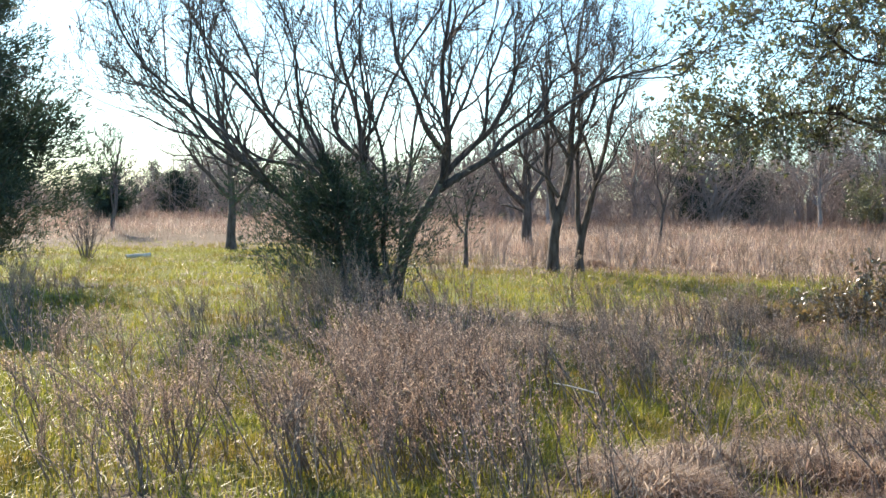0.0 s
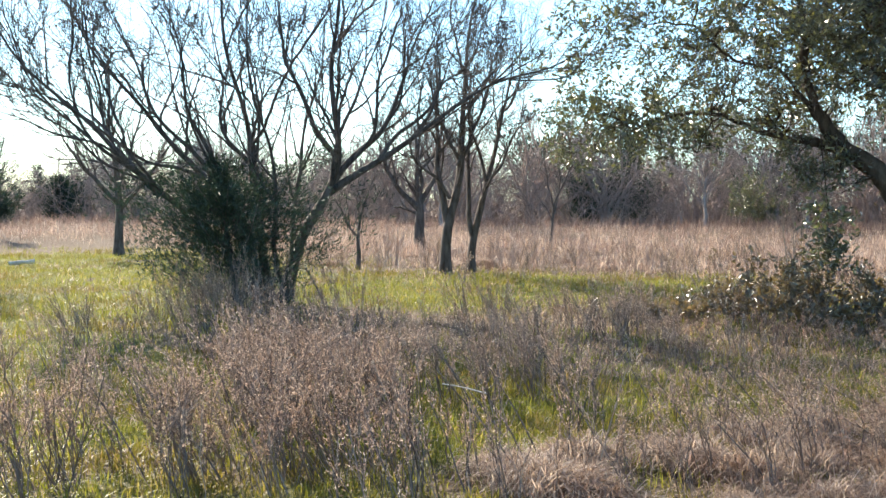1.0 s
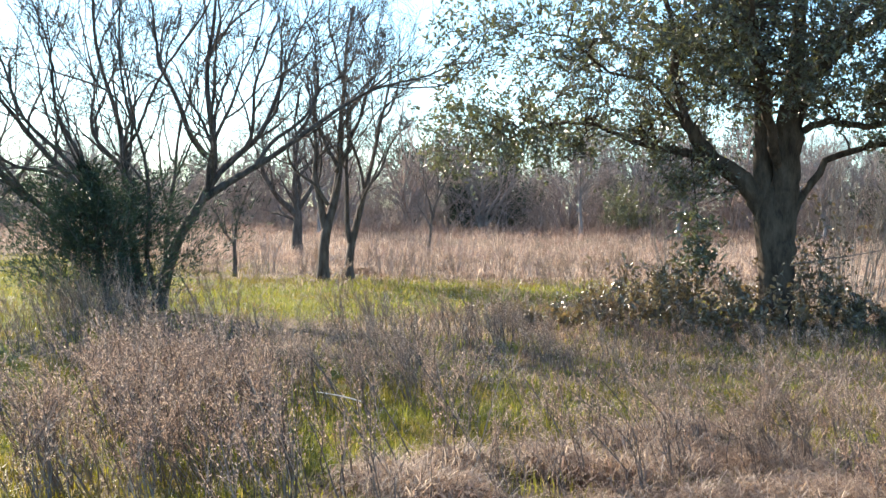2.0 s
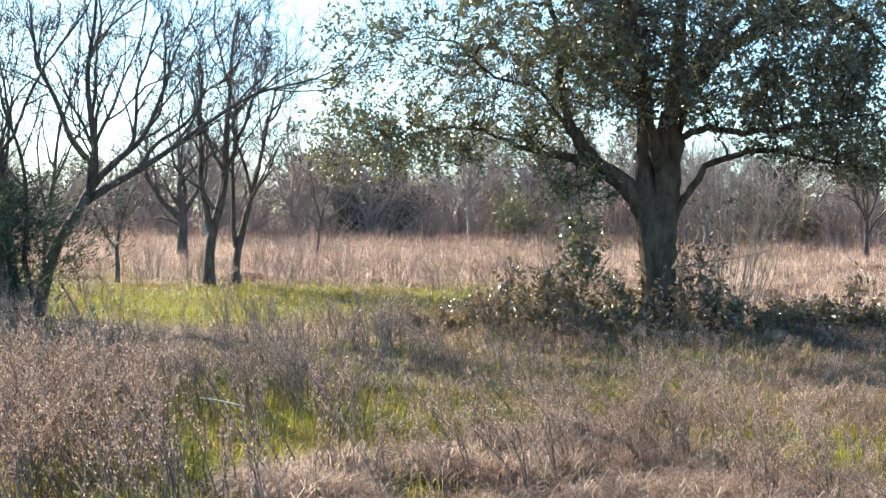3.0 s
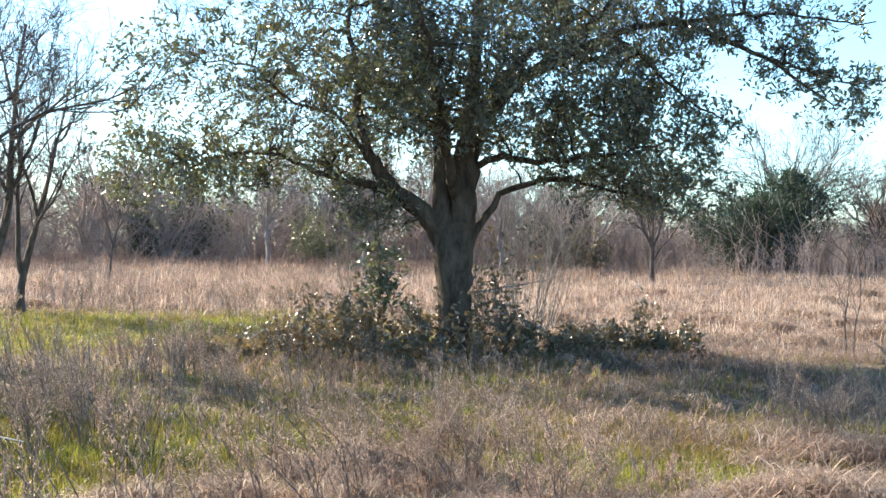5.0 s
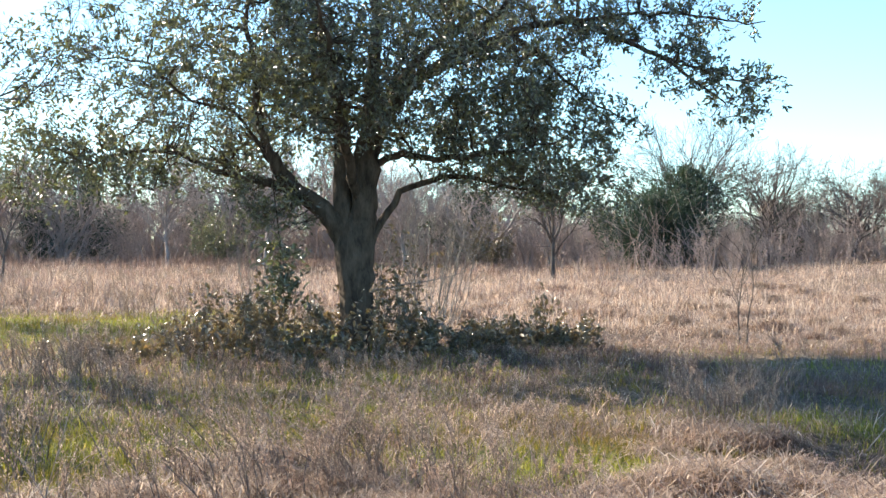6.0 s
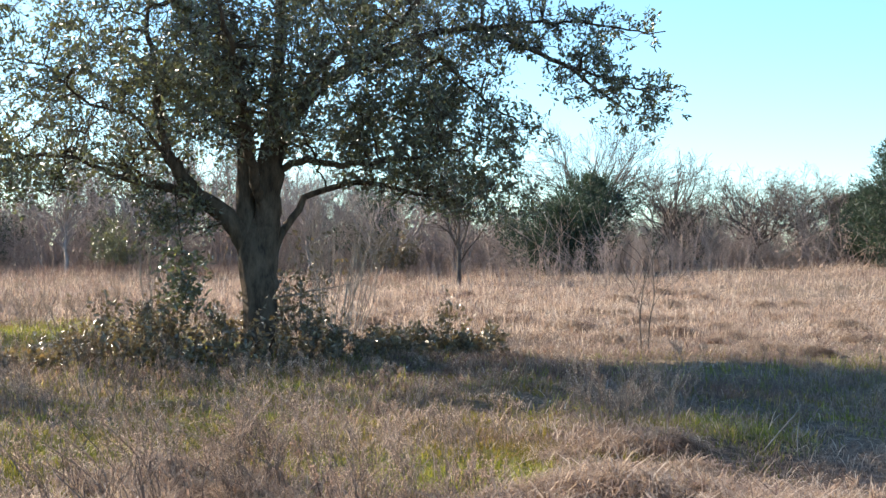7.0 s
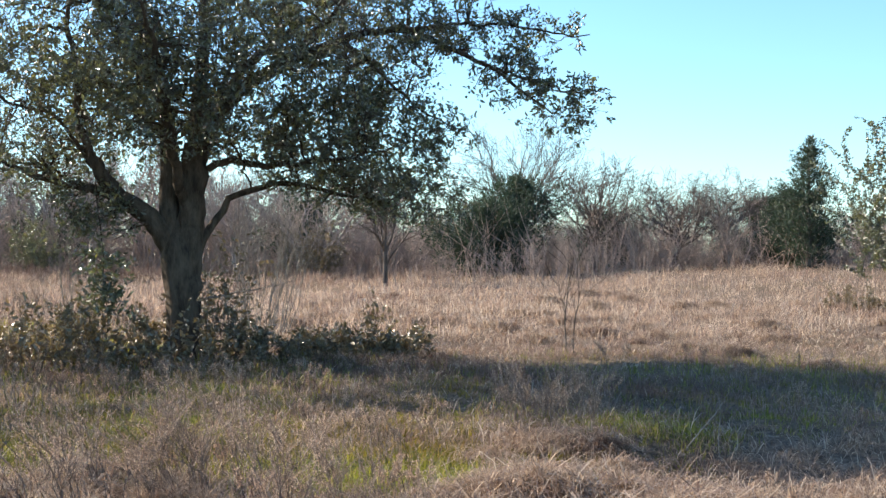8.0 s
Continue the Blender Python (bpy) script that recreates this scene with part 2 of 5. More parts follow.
def leaves(heap, at, size, rng, wide=0.4, droop=0.0, out=None):
    """A folded leaf at each place."""
    n = len(at)
    d = unit(rng.normal(size=(n, 3)) + (0 if out is None else out) + np.array([0, 0, -droop]))
    s = unit(np.cross(d, rng.normal(size=(n, 3))))
    up = np.cross(s, d)
    ln = size * rng.uniform(0.6, 1.35, (n, 1))
    w = ln * wide / 2
    tip = at + d * ln - up * ln * 0.1
    edge = [at + d * ln * f + s * w * k * g + up * w * 0.45 * g for f, g in ((0.3, 0.9), (0.68, 0.85)) for k in (1, -1)]
    i = np.arange(n)[:, None] * 6
    heap.add(np.stack([at, edge[1], edge[3], tip, edge[2], edge[0]], 1), np.concatenate([i + [0, 1, 2, 3], i + [0, 3, 4, 5]]))


def blades(heap, at, height, width, lean, rng, curl=0.35):
    """Grass blades, bent in the middle, leaning and curling over."""
    n = len(at)
    a = rng.random(n) * 2 * np.pi
    side = np.stack([np.cos(a), np.sin(a), np.zeros(n)], 1)
    b = a + np.pi / 2 + rng.normal(size=n) * 0.6
    d = np.stack([np.cos(b), np.sin(b), np.zeros(n)], 1) * (lean * np.abs(rng.normal(size=(n, 1))))
    h = (height * rng.uniform(0.45, 1.25, n))[:, None]
    z = np.array([0, 0, 1.0])
    w = (width * rng.uniform(0.6, 1.3, n))[:, None] / 2
    mid = at + h * (0.45 * z + 0.35 * d)
    tip = at + h * ((1 - curl * np.minimum(np.abs(d).sum(1, keepdims=True), 1)) * z + (1 + curl) * d)
    v = np.stack([at, mid + side * w, mid - side * w, tip], 1)
    i = np.arange(n)[:, None] * 4
    heap.add(v, np.concatenate([i + [0, 1, 2], i + [2, 1, 3]]))


def thing(name, m, label, category, group=""):
    ob = new(name)
    ob.matrix_world = m
    return tagged(ob, label, category, group)


# ---- the lie of the land ----
def waves(x, y, scale, seed):
    """A smooth random field between about -1 and 1."""
    g = np.random.default_rng(seed)
    s = 0
    for i in range(7):
        a, f, p = g.random() * 2 * np.pi, scale * (0.6 + 0.35 * i), g.random() * 7
        s = s + np.sin((x * np.cos(a) + y * np.sin(a)) * f + p + 0.6 * np.sin((y * np.cos(a) - x * np.sin(a)) * f * 0.7 + p)) / (1 + 0.35 * i)
    return s / 3.2


def height(x, y):
    near = np.exp(-((x - 4) ** 2 + (y - 14) ** 2) / 60.0 ** 2)
    z = 0.05 * waves(x, y, 0.5, 3) * near + 0.04 * waves(x, y, 1.9, 4) * near + 0.15 * np.exp(-((x - 7.3) ** 2 + (y - 6.9) ** 2) / 0.8)
    z = z + 0.16 * np.maximum(waves(x, y, 2.8, 44), -0.35) * np.exp(-(((x - 7.5) / 4.0) ** 2 + ((y - 5.6) / 2.2) ** 2))
    d = np.hypot(x, y)
    right = np.clip((np.degrees(np.arctan2(x, np.maximum(y, 0.01))) - 22) / 16, 0, 1)
    far = np.clip((d - 40) / 18, 0, 1)
    return z + 0.42 * np.clip((d - 24) / 22, 0, 1) * right + 0.36 * far * far * (3 - 2 * far) * (1 - right) + 0.75 * np.exp(-((x - 42) ** 2 + (y - 26) ** 2) / 12.0 ** 2)


def spot(x, y, cx, cy, rx, ry, soft=0.35):
    d = np.sqrt(((x - cx) / rx) ** 2 + ((y - cy) / ry) ** 2)
    return np.clip((1 + soft - d) / (2 * soft), 0, 1)


def green_mask(x, y):
    # Spots at (11.5, 10) and (9.5, 7.8): grass, greener to darken the oak's shadow.
    g = np.maximum.reduce([
        spot(x, y, -6, 23, 6.5, 14), 0.8 * spot(x, y, -3.2, 9.5, 3.2, 4.5), spot(x, y, 1.5, 21.5, 6.5, 4.6), 0.9 * spot(x, y, 5.5, 19, 4, 3),
        0.55 * spot(x, y, 9, 10.6, 1.6, 2.6), 0.38 * spot(x, y, 11.5, 10, 4, 3.2), 0.62 * spot(x, y, -0.5, 7.5, 4.5, 2.8), 0.5 * spot(x, y, 6, 13.2, 4.5, 2.2), 0.8 * spot(x, y, 1.0, 9.0, 2.0, 3.2), 0.9 * spot(x, y, 5.4, 7.2, 1.1, 0.9), 0.8 * spot(x, y, 7.7, 6.6, 0.7, 0.5), 0.45 * spot(x, y, 9.5, 7.8, 2.0, 1.4), 1.1 * spot(x, y, 1.3, 8.0, 0.8, 1.2), 0.75 * spot(x, y, 4.8, 9.2, 0.9, 0.7),
        0.55 * spot(x, y, 3, 9.5, 5.5, 3.8)])
    return g * (0.76 + 0.4 * waves(x, y, 1.3, 8) + 0.2 * waves(x, y, 0.6, 18))


def straw_mask(x, y):
    return np.clip(np.maximum.reduce([spot(x, y, 14.5, 19, 7, 6), 0.6 * spot(x, y, 18, 24, 7, 6), spot(x, y, 6.5, 5.8, 4, 2.0), spot(x, y, 26, 17, 9, 8), 0.4 * spot(x, y, 12, 35, 30, 13), 0.85 * spot(x, y, 25, 25, 15, 12)])
                   * (0.85 + 0.3 * waves(x, y, 0.7, 9)), 0, 1)


def weed_mask(x, y):
    d, a = np.hypot(x, y), np.degrees(np.arctan2(x, y))
    m = np.clip((d - 5) / 2, 0, 1) * np.clip((16.0 + 1.8 * np.clip((a - 6) / 8, 0, 1) - d) / 4, 0, 1)
    left = np.clip((a + 14) / 12, 0.32, 1)
    right = np.clip((48 - a) / 14, 0.35, 1) * np.clip(1 - (a - 8) / 24, 0.5, 1)
    # The last factor thins weeds where the oak's shadow falls, to darken it.
    return m * left * right * np.clip(0.48 + 1.15 * waves(x, y, 1.2, 5), 0.17, 1) * (1 - 0.92 * spot(x, y, 1.2, 7.6, 0.65, 1.4)) * (1 - 0.6 * spot(x, y, 4.6, 8.8, 0.9, 0.9)) * (1 - 0.35 * spot(x, y, 7, 6, 2.5, 2.2)) * (1 - 0.7 * spot(x, y, 5.4, 7.2, 1.1, 0.9)) * (1 - 0.4 * spot(x, y, 3.3, 10, 2.2, 3.2)) * (1 - 0.7 * spot(x, y, 11.8, 9.8, 4.2, 4.2))


def field_mask(x, y):
    d = np.hypot(x, y)
    edge = 25.5 + 13 * np.clip((-4 - np.degrees(np.arctan2(x, y))) / 7, 0, 1) + 3 * waves(x, y, 0.25, 6) + 2.2 * waves(x, y, 1.1, 16) - 8 * np.clip((np.degrees(np.arctan2(x, y)) - 24) / 14, 0, 1)
    return np.clip((d - edge) / 8, 0, 1)


def build_ground():
    k = np.linspace(-1, 1, 141)
    axis = np.sinh(k * 6.2) / np.sinh(6.2) * 2500
    fine = np.arange(-16, 34.01, 0.5)
    xs = np.unique(np.concatenate([axis[axis < -16.5], fine, axis[axis > 34.5]]).round(3))
    fine = np.arange(2, 46.01, 0.5)
    ys = np.unique(np.concatenate([axis[axis < 1.4], fine, axis[axis > 46.6]]).round(3))
    x, y = np.meshgrid(xs, ys)
    h = Heap()
    i = np.arange(x.size).reshape(x.shape)
    h.add(np.stack([x, y, height(x, y)], -1), np.stack([i[:-1, :-1], i[:-1, 1:], i[1:, 1:], i[1:, :-1]], -1).reshape(-1, 4))
    ob = part("ground", h, GROUND, None, "rough prairie soil under thatch, green grass and straw", "structure")
    for name, f in (("green", green_mask), ("straw", straw_mask)):
        at = ob.data.attributes.new(name, "FLOAT", "POINT")
        at.data.foreach_set("value", np.clip(f(x, y), 0, 1).ravel().astype(np.float32))


build_ground()


# ---- trees ----
def oak_tree(m):
    """Broad evergreen oak: forked trunk, heavy spreading limbs, and a crown that droops at the sides."""
    rng = np.random.default_rng(11)
    ob = thing("oak_tree", m, "broad evergreen oak with dark forked trunk and glossy leaves", "tree")
    h = Heap()
    p = bend([(0.04, 0, -0.25), (0.03, 0, 0.1), (0.0, 0, 0.8), (-0.06, 0, 1.45), (-0.08, 0, 2.05)], 40)
    z = p[:, 2]
    tubes(h, p[None], (0.24 + 0.15 * np.exp(-np.maximum(z, 0) / 0.18) + 0.02 * np.clip((z - 0.9) / 0.5, 0, 1) - 0.2 * np.clip((z - 1.5) / 0.55, 0, 1) ** 1.5)[None], 30, 0.07)
    part("trunk", h, OAK_BARK, ob, "dark furrowed bark")
    spec = [
        ([(-0.02, 0, 1.0), (-0.2, 0, 1.65), (-0.42, 0, 2.02), (-0.72, -0.05, 2.22), (-0.98, -0.1, 2.42), (-1.2, -0.15, 2.7), (-1.36, -0.2, 3.0)], 0.18, 0.08),
        ([(-1.34, -0.2, 2.95), (-1.5, -0.2, 3.5), (-1.46, -0.25, 4.1), (-1.66, -0.3, 4.7), (-1.6, -0.3, 5.4)], 0.07, 0.018),
        ([(-1.32, -0.2, 2.9), (-1.8, -0.3, 3.5), (-2.5, -0.4, 3.65), (-3.0, -0.5, 4.2), (-3.7, -0.5, 4.2)], 0.026, 0.009),
        ([(-0.9, -0.1, 2.34), (-1.35, 0.1, 2.5), (-1.7, 0.2, 2.54), (-2.1, 0.35, 2.66)], 0.085, 0.04),
        ([(-2.05, 0.33, 2.64), (-2.6, 0.4, 2.9), (-3.2, 0.5, 3.0), (-4.0, 0.5, 2.8), (-4.7, 0.5, 2.5)], 0.035, 0.008),
        ([(-0.03, 0.02, 0.6), (-0.14, 0.03, 1.3), (-0.23, 0.04, 1.9), (-0.23, 0.06, 2.4), (-0.2, 0.1, 3.1), (-0.35, 0.2, 3.9), (-0.6, 0.3, 4.8), (-0.9, 0.4, 6.2)], 0.18, 0.03),
        ([(0.04, -0.02, 0.6), (0.05, -0.02, 1.3), (0.08, 0, 1.9), (0.11, 0, 2.4), (0.16, -0.05, 3.15)], 0.21, 0.17),
        ([(0.15, -0.05, 2.95), (0.4, -0.1, 3.5), (0.93, -0.2, 4.07), (1.7, -0.3, 4.5)], 0.12, 0.075),
        ([(1.68, -0.3, 4.49), (2.4, -0.4, 4.8), (3.05, -0.5, 4.9), (3.56, -0.5, 4.8), (3.98, -0.5, 4.55), (4.55, -0.55, 4.35), (4.95, -0.6, 4.0), (5.4, -0.6, 3.7)], 0.066, 0.01),
        ([(3.0, -0.5, 4.88), (3.9, -0.6, 4.98), (4.7, -0.6, 5.0), (5.4, -0.7, 4.85), (5.95, -0.7, 4.9)], 0.03, 0.008),
        ([(4.5, -0.55, 4.37), (5.1, -0.5, 4.2), (5.7, -0.5, 4.05), (6.35, -0.5, 4.1)], 0.025, 0.008),
        ([(2.2, -0.4, 4.72), (2.9, -0.2, 4.2), (3.5, 0, 3.75), (4.1, 0, 3.5)], 0.035, 0.008),
        ([(0.16, -0.02, 2.9), (0.2, 0.2, 3.9), (0.3, 0.4, 4.9), (0.25, 0.5, 6.6)], 0.14, 0.03),
        ([(0.08, 0, 1.3), (0.22, 0.02, 1.66), (0.4, 0.05, 1.97), (0.58, 0.07, 2.26), (0.8, 0.1, 2.47), (1.1, 0.1, 2.57), (1.5, 0.1, 2.62), (2.2, 0.1, 2.5), (3.0, 0.1, 2.35)], 0.065, 0.012),
        ([(0.2, 0, 2.75), (0.6, -0.2, 2.92), (1.1, -0.5, 2.82), (1.9, -0.9, 2.85), (2.9, -1.2, 3.1)], 0.06, 0.01),
        ([(0.0, -0.1, 2.3), (-0.2, -0.9, 3.1), (-0.3, -1.9, 3.9), (-0.5, -2.9, 4.6)], 0.08, 0.02),
        ([(0.05, 0.1, 2.2), (0.3, 1.0, 3.1), (0.5, 2.1, 4.0), (0.7, 3.1, 4.8)], 0.1, 0.02),
        ([(0.3, 0, 3.6), (1.0, 0.9, 4.6), (1.9, 1.8, 5.4), (2.7, 2.3, 6.0)], 0.09, 0.02),
        ([(-0.3, 0, 3.7), (-1.1, -1.0, 4.9), (-1.9, -1.6, 5.8)], 0.07, 0.02),
        ([(-0.3, 0.2, 3.3), (-1.2, 1.2, 4.2), (-2.3, 1.9, 4.8)], 0.07, 0.02),
        ([(1.5, -0.3, 4.4), (2.4, -0.9, 5.4), (3.3, -1.0, 6.0)], 0.06, 0.02),
    ]
    pts, rads = [], []
    h = Heap()
    q = wiggle(bend([(0.15, -0.1, 0.85), (0.6, -0.2, 0.97), (1.1, -0.25, 1.05), (1.55, -0.3, 1.17)], 9), 0.01, rng)
    tubes(h, q[None], np.linspace(0.016, 0.006, 9)[None], 5)
    part("dead_branch", h, PALE_BARK, ob, "thin dead side branch")
    for line, r0, r1 in spec:
        h = Heap()
        q = wiggle(bend(line, 22), 0.018, rng)
        r = np.linspace(1, 0, 22) ** 0.8 * (r0 - r1) + r1
        tubes(h, q[None], r[None], 14, 0.06)
        part("limb", h, OAK_BARK, ob)
        pts.append(q[5:])
        rads.append(r[5:])
    # a leafy shoot that droops from the low limb
    q = sway(bend([(-1.25, -0.15, 2.6), (-1.2, -0.25, 2.1), (-1.12, -0.3, 1.5), (-1.05, -0.3, 0.75)], 14), 0.02, rng)[None]
    r = np.linspace(0.012, 0.004, 14)[None]
    h = Heap()
    tubes(h, q, r, 5)
    side, rs = grow(q, r, 34, 0.58, 1.0, 80, 0.25, 4, 0.2, 0.0, rng, 0.5, 0.5)
    tubes(h, side, rs, 3)
    shoot = part("drooping_shoot", h, OAK_BARK, ob, "thin leafy shoot hanging below the limb")
    at = np.concatenate([side[rng.integers(0, len(side), 520), rng.integers(1, 4, 520)], q[0][rng.integers(7, 14, 90)]])
    h = Heap()
    leaves(h, at + rng.normal(size=at.shape) * 0.04, 0.095, rng, 0.45, 0.2)
    part("foliage", h, OAK_LEAF, shoot, "", "stuff", smooth=False)
    pts, rads = np.concatenate(pts), np.concatenate(rads)
    # centre x, y, z and half-sizes of each mass of leaves
    # Added to block sun: (-2.4, 2.3, 3.7) and the mostly unseen (-3.3, -1.5, 6.3).
    lobes = np.array([(0, -0.2, 5.4, 4.0, 4.2, 2.7), (-3.3, -0.2, 3.7, 2.2, 2.2, 1.5), (-4.2, 0.1, 2.65, 1.35, 1.3, 0.75), (1.6, -0.3, 3.5, 1.4, 1.7, 1.0), (-1.4, -0.3, 2.2, 0.5, 0.5, 0.45),
                      (0.2, -1.3, 4.2, 1.7, 1.2, 1.3), (-0.9, -1.5, 3.9, 1.3, 1.0, 1.1), (-2.4, 2.3, 3.7, 2.0, 1.8, 1.4), (2.5, 0, 3.1, 1.5, 1.9, 1.0), (-1.9, 0.3, 3.5, 1.5, 1.5, 0.9), (3.0, -0.2, 2.8, 1.0, 1.3, 0.75),
                      (2.0, -0.9, 3.2, 1.3, 0.9, 0.7), (2.6, 0, 5.3, 2.0, 2.2, 1.1), (3.4, -0.3, 2.45, 0.95, 1.0, 0.5), (-1.15, -0.4, 2.0, 0.45, 0.5, 0.4), (4.0, 0, 3.5, 0.55, 0.7, 0.35),
                      (4.4, -0.6, 4.85, 1.5, 1.0, 0.4), (4.75, -0.55, 4.2, 0.7, 0.8, 0.45), (5.65, -0.55, 3.85, 0.8, 0.8, 0.5), (-3.3, -1.5, 6.3, 2.0, 1.9, 1.2), (2.7, -0.4, 4.0, 1.2, 1.3, 0.7)])

    def inside(n, shell):
        size = lobes[:, 3] * lobes[:, 5]
        lo = rng.choice(len(lobes), n * 6, p=size / size.sum())
        d = unit(rng.normal(size=(n * 6, 3))) * (rng.random((n * 6, 1)) ** (1 / shell))
        q = lobes[lo, :3] + d * lobes[lo, 3:]
        clear = (np.hypot(q[:, 0] - 0.1, q[:, 1]) < 0.8) & (q[:, 2] < 2.9)
        q = q[(~clear) & (q[:, 2] > 1.65)]
        return q[:n]

    def attach(targets, pts, rads, k, sag, thin, r1):
        near = ((targets[:, None] - pts[None]) ** 2).sum(-1)
        near += 0.8 * np.maximum(pts[None, :, 2] - targets[:, None, 2], 0) ** 2
        i = near.argmin(1)
        a, s = pts[i], np.linspace(0, 1, k)[None, :, None]
        q = a[:, None] * (1 - s) + targets[:, None] * s
        ln = np.linalg.norm(targets - a, axis=1)[:, None, None]
        q = q + np.sin(s * np.pi) * ln * np.array([0, 0, sag])
        q[:, 1:] += rng.normal(size=q[:, 1:].shape) * 0.035 * ln
        r0 = np.minimum(rads[i] * thin, 0.012 + 0.016 * ln[:, 0, 0])
        return q, r0[:, None] * (1 - s[..., 0]) + r1 * s[..., 0]

    q1, r1 = attach(inside(190, 5), pts, rads, 8, 0.12, 0.6, 0.006)
    for one, ro in zip(q1, r1):
        h = Heap()
        tubes(h, one[None], ro[None], 5)
        part("branch", h, OAK_BARK, ob)
    h = Heap()
    p2, rr2 = np.concatenate([pts, q1[:, 2:].reshape(-1, 3)]), np.concatenate([rads, r1[:, 2:].ravel()])
    # Unseen extra growth high in the crown, added to deepen the cast shadow.
    top = inside(5200, 3.0)
    top = top[top[:, 2] > 5.5][:1700]
    q2, r2 = attach(np.concatenate([inside(5200, 3.0), top]), p2, rr2, 5, 0.08, 0.6, 0.003)
    tubes(h, q2, r2, 3)
    part("branch_mass", h, OAK_BARK, ob, "fine dark branches", "stuff")
    tw, rt = grow(q2, r2, 2, 0.4, 1.0, 50, 0.65, 3, 0.25, 0.0, rng, 0.7, 0.5)
    # leaves sit in clumps with open gaps between them
    mid = tw[:, 1]
    clump = waves(mid[:, 0] + 0.7 * mid[:, 1], mid[:, 2] - 0.5 * mid[:, 1], 2.6, 62) + 0.5 * waves(mid[:, 0] - mid[:, 1], mid[:, 2], 5.0, 63) + 0.25 * rng.normal(size=len(mid))
    leafed = (clump > -0.28 - 0.5 * np.clip(mid[:, 0] - 0.8, 0, 1)) | ((mid[:, 2] < 2.9) & (rng.random(len(mid)) < 0.5))
    h = Heap()
    tubes(h, tw, np.maximum(rt, 0.0018), 3)
    part("twig_mass", h, TWIG, ob, "", "stuff")
    tw = tw[leafed]
    n = 9
    u = rng.random((len(tw), n)) * 2
    i = np.minimum(u.astype(int), 1)
    w = (u - i)[..., None]
    rows = np.arange(len(tw))[:, None]
    at = (tw[rows, i] * (1 - w) + tw[rows, i + 1] * w).reshape(-1, 3) + rng.normal(size=(len(tw) * n, 3)) * 0.035
    h = Heap()
    leaves(h, at, 0.078, rng, 0.42, 0.1)
    part("crown", h, OAK_LEAF, ob, "small glossy dark green leaves", "stuff", smooth=False)
    return ob


def lifted(q):
    """Branches that would hang below their root rise instead."""
    q = q.copy()
    rise = q[..., 2] - q[:, :1, 2]
    q[..., 2] = q[:, :1, 2] + np.where(rise[:, -1:] < -0.05, np.abs(rise), rise)
    return q


def bare_tree(name, m, label, limbs, seed, mat, twig_mat, levels, sides=(9, 5, 3), group="", scale_r=1.0, extra=0, least=0.0025, taper=0.9, bends=0.05):
    """A leafless tree: limbs [(points, r0, r1)] as parts, and levels of branches and twigs grown on them."""
    rng = np.random.default_rng(seed)
    ob = thing(name, m, label, "tree", group)
    ps, rs = [], []
    for i, (line, r0, r1) in enumerate(limbs):
        h = Heap()
        q = sway(bend(line, 22), bends * min(1.0, line[-1][2] / 4), rng)
        r = (np.linspace(1, 0, 22) ** taper * (r0 - r1) + r1) * scale_r
        if i == 0 or line[0][2] < 0.2:
            r = r * (1 + 0.45 * np.exp(-np.maximum(q[:, 2], 0) / 0.15))
        tubes(h, q[None], r[None], sides[0], 0.08 if r0 > 0.05 else 0.0)
        part("trunk" if line[0][2] < 0.2 else "limb", h, mat, ob)
        ps.append(q)
        rs.append(r)
    p, r = np.array(ps), np.array(rs)
    if extra:
        q, rq = grow(p, r, extra, 0.3, 0.85, 22, 0.62, 22, 0.15, 0.13, rng, 0.68, 0.3)
        q = lifted(q)
        for one, ro in zip(q, rq):
            h = Heap()
            tubes(h, one[None], ro[None], 6)
            part("branch", h, mat, ob)
        p, r = np.concatenate([p, q]), np.concatenate([r, rq])
    for i, lv in enumerate(levels):
        p, r = grow(p, r, rng=rng, **lv)
        r = np.maximum(r, least)
        p = lifted(p) if i < 2 else p
        h = Heap()
        tubes(h, p, r, sides[1] if i == 0 else sides[2])
        part("branch_mass" if i < len(levels) - 1 else "twig_mass", h, mat if i == 0 else twig_mat, ob, "", "stuff")
    return ob


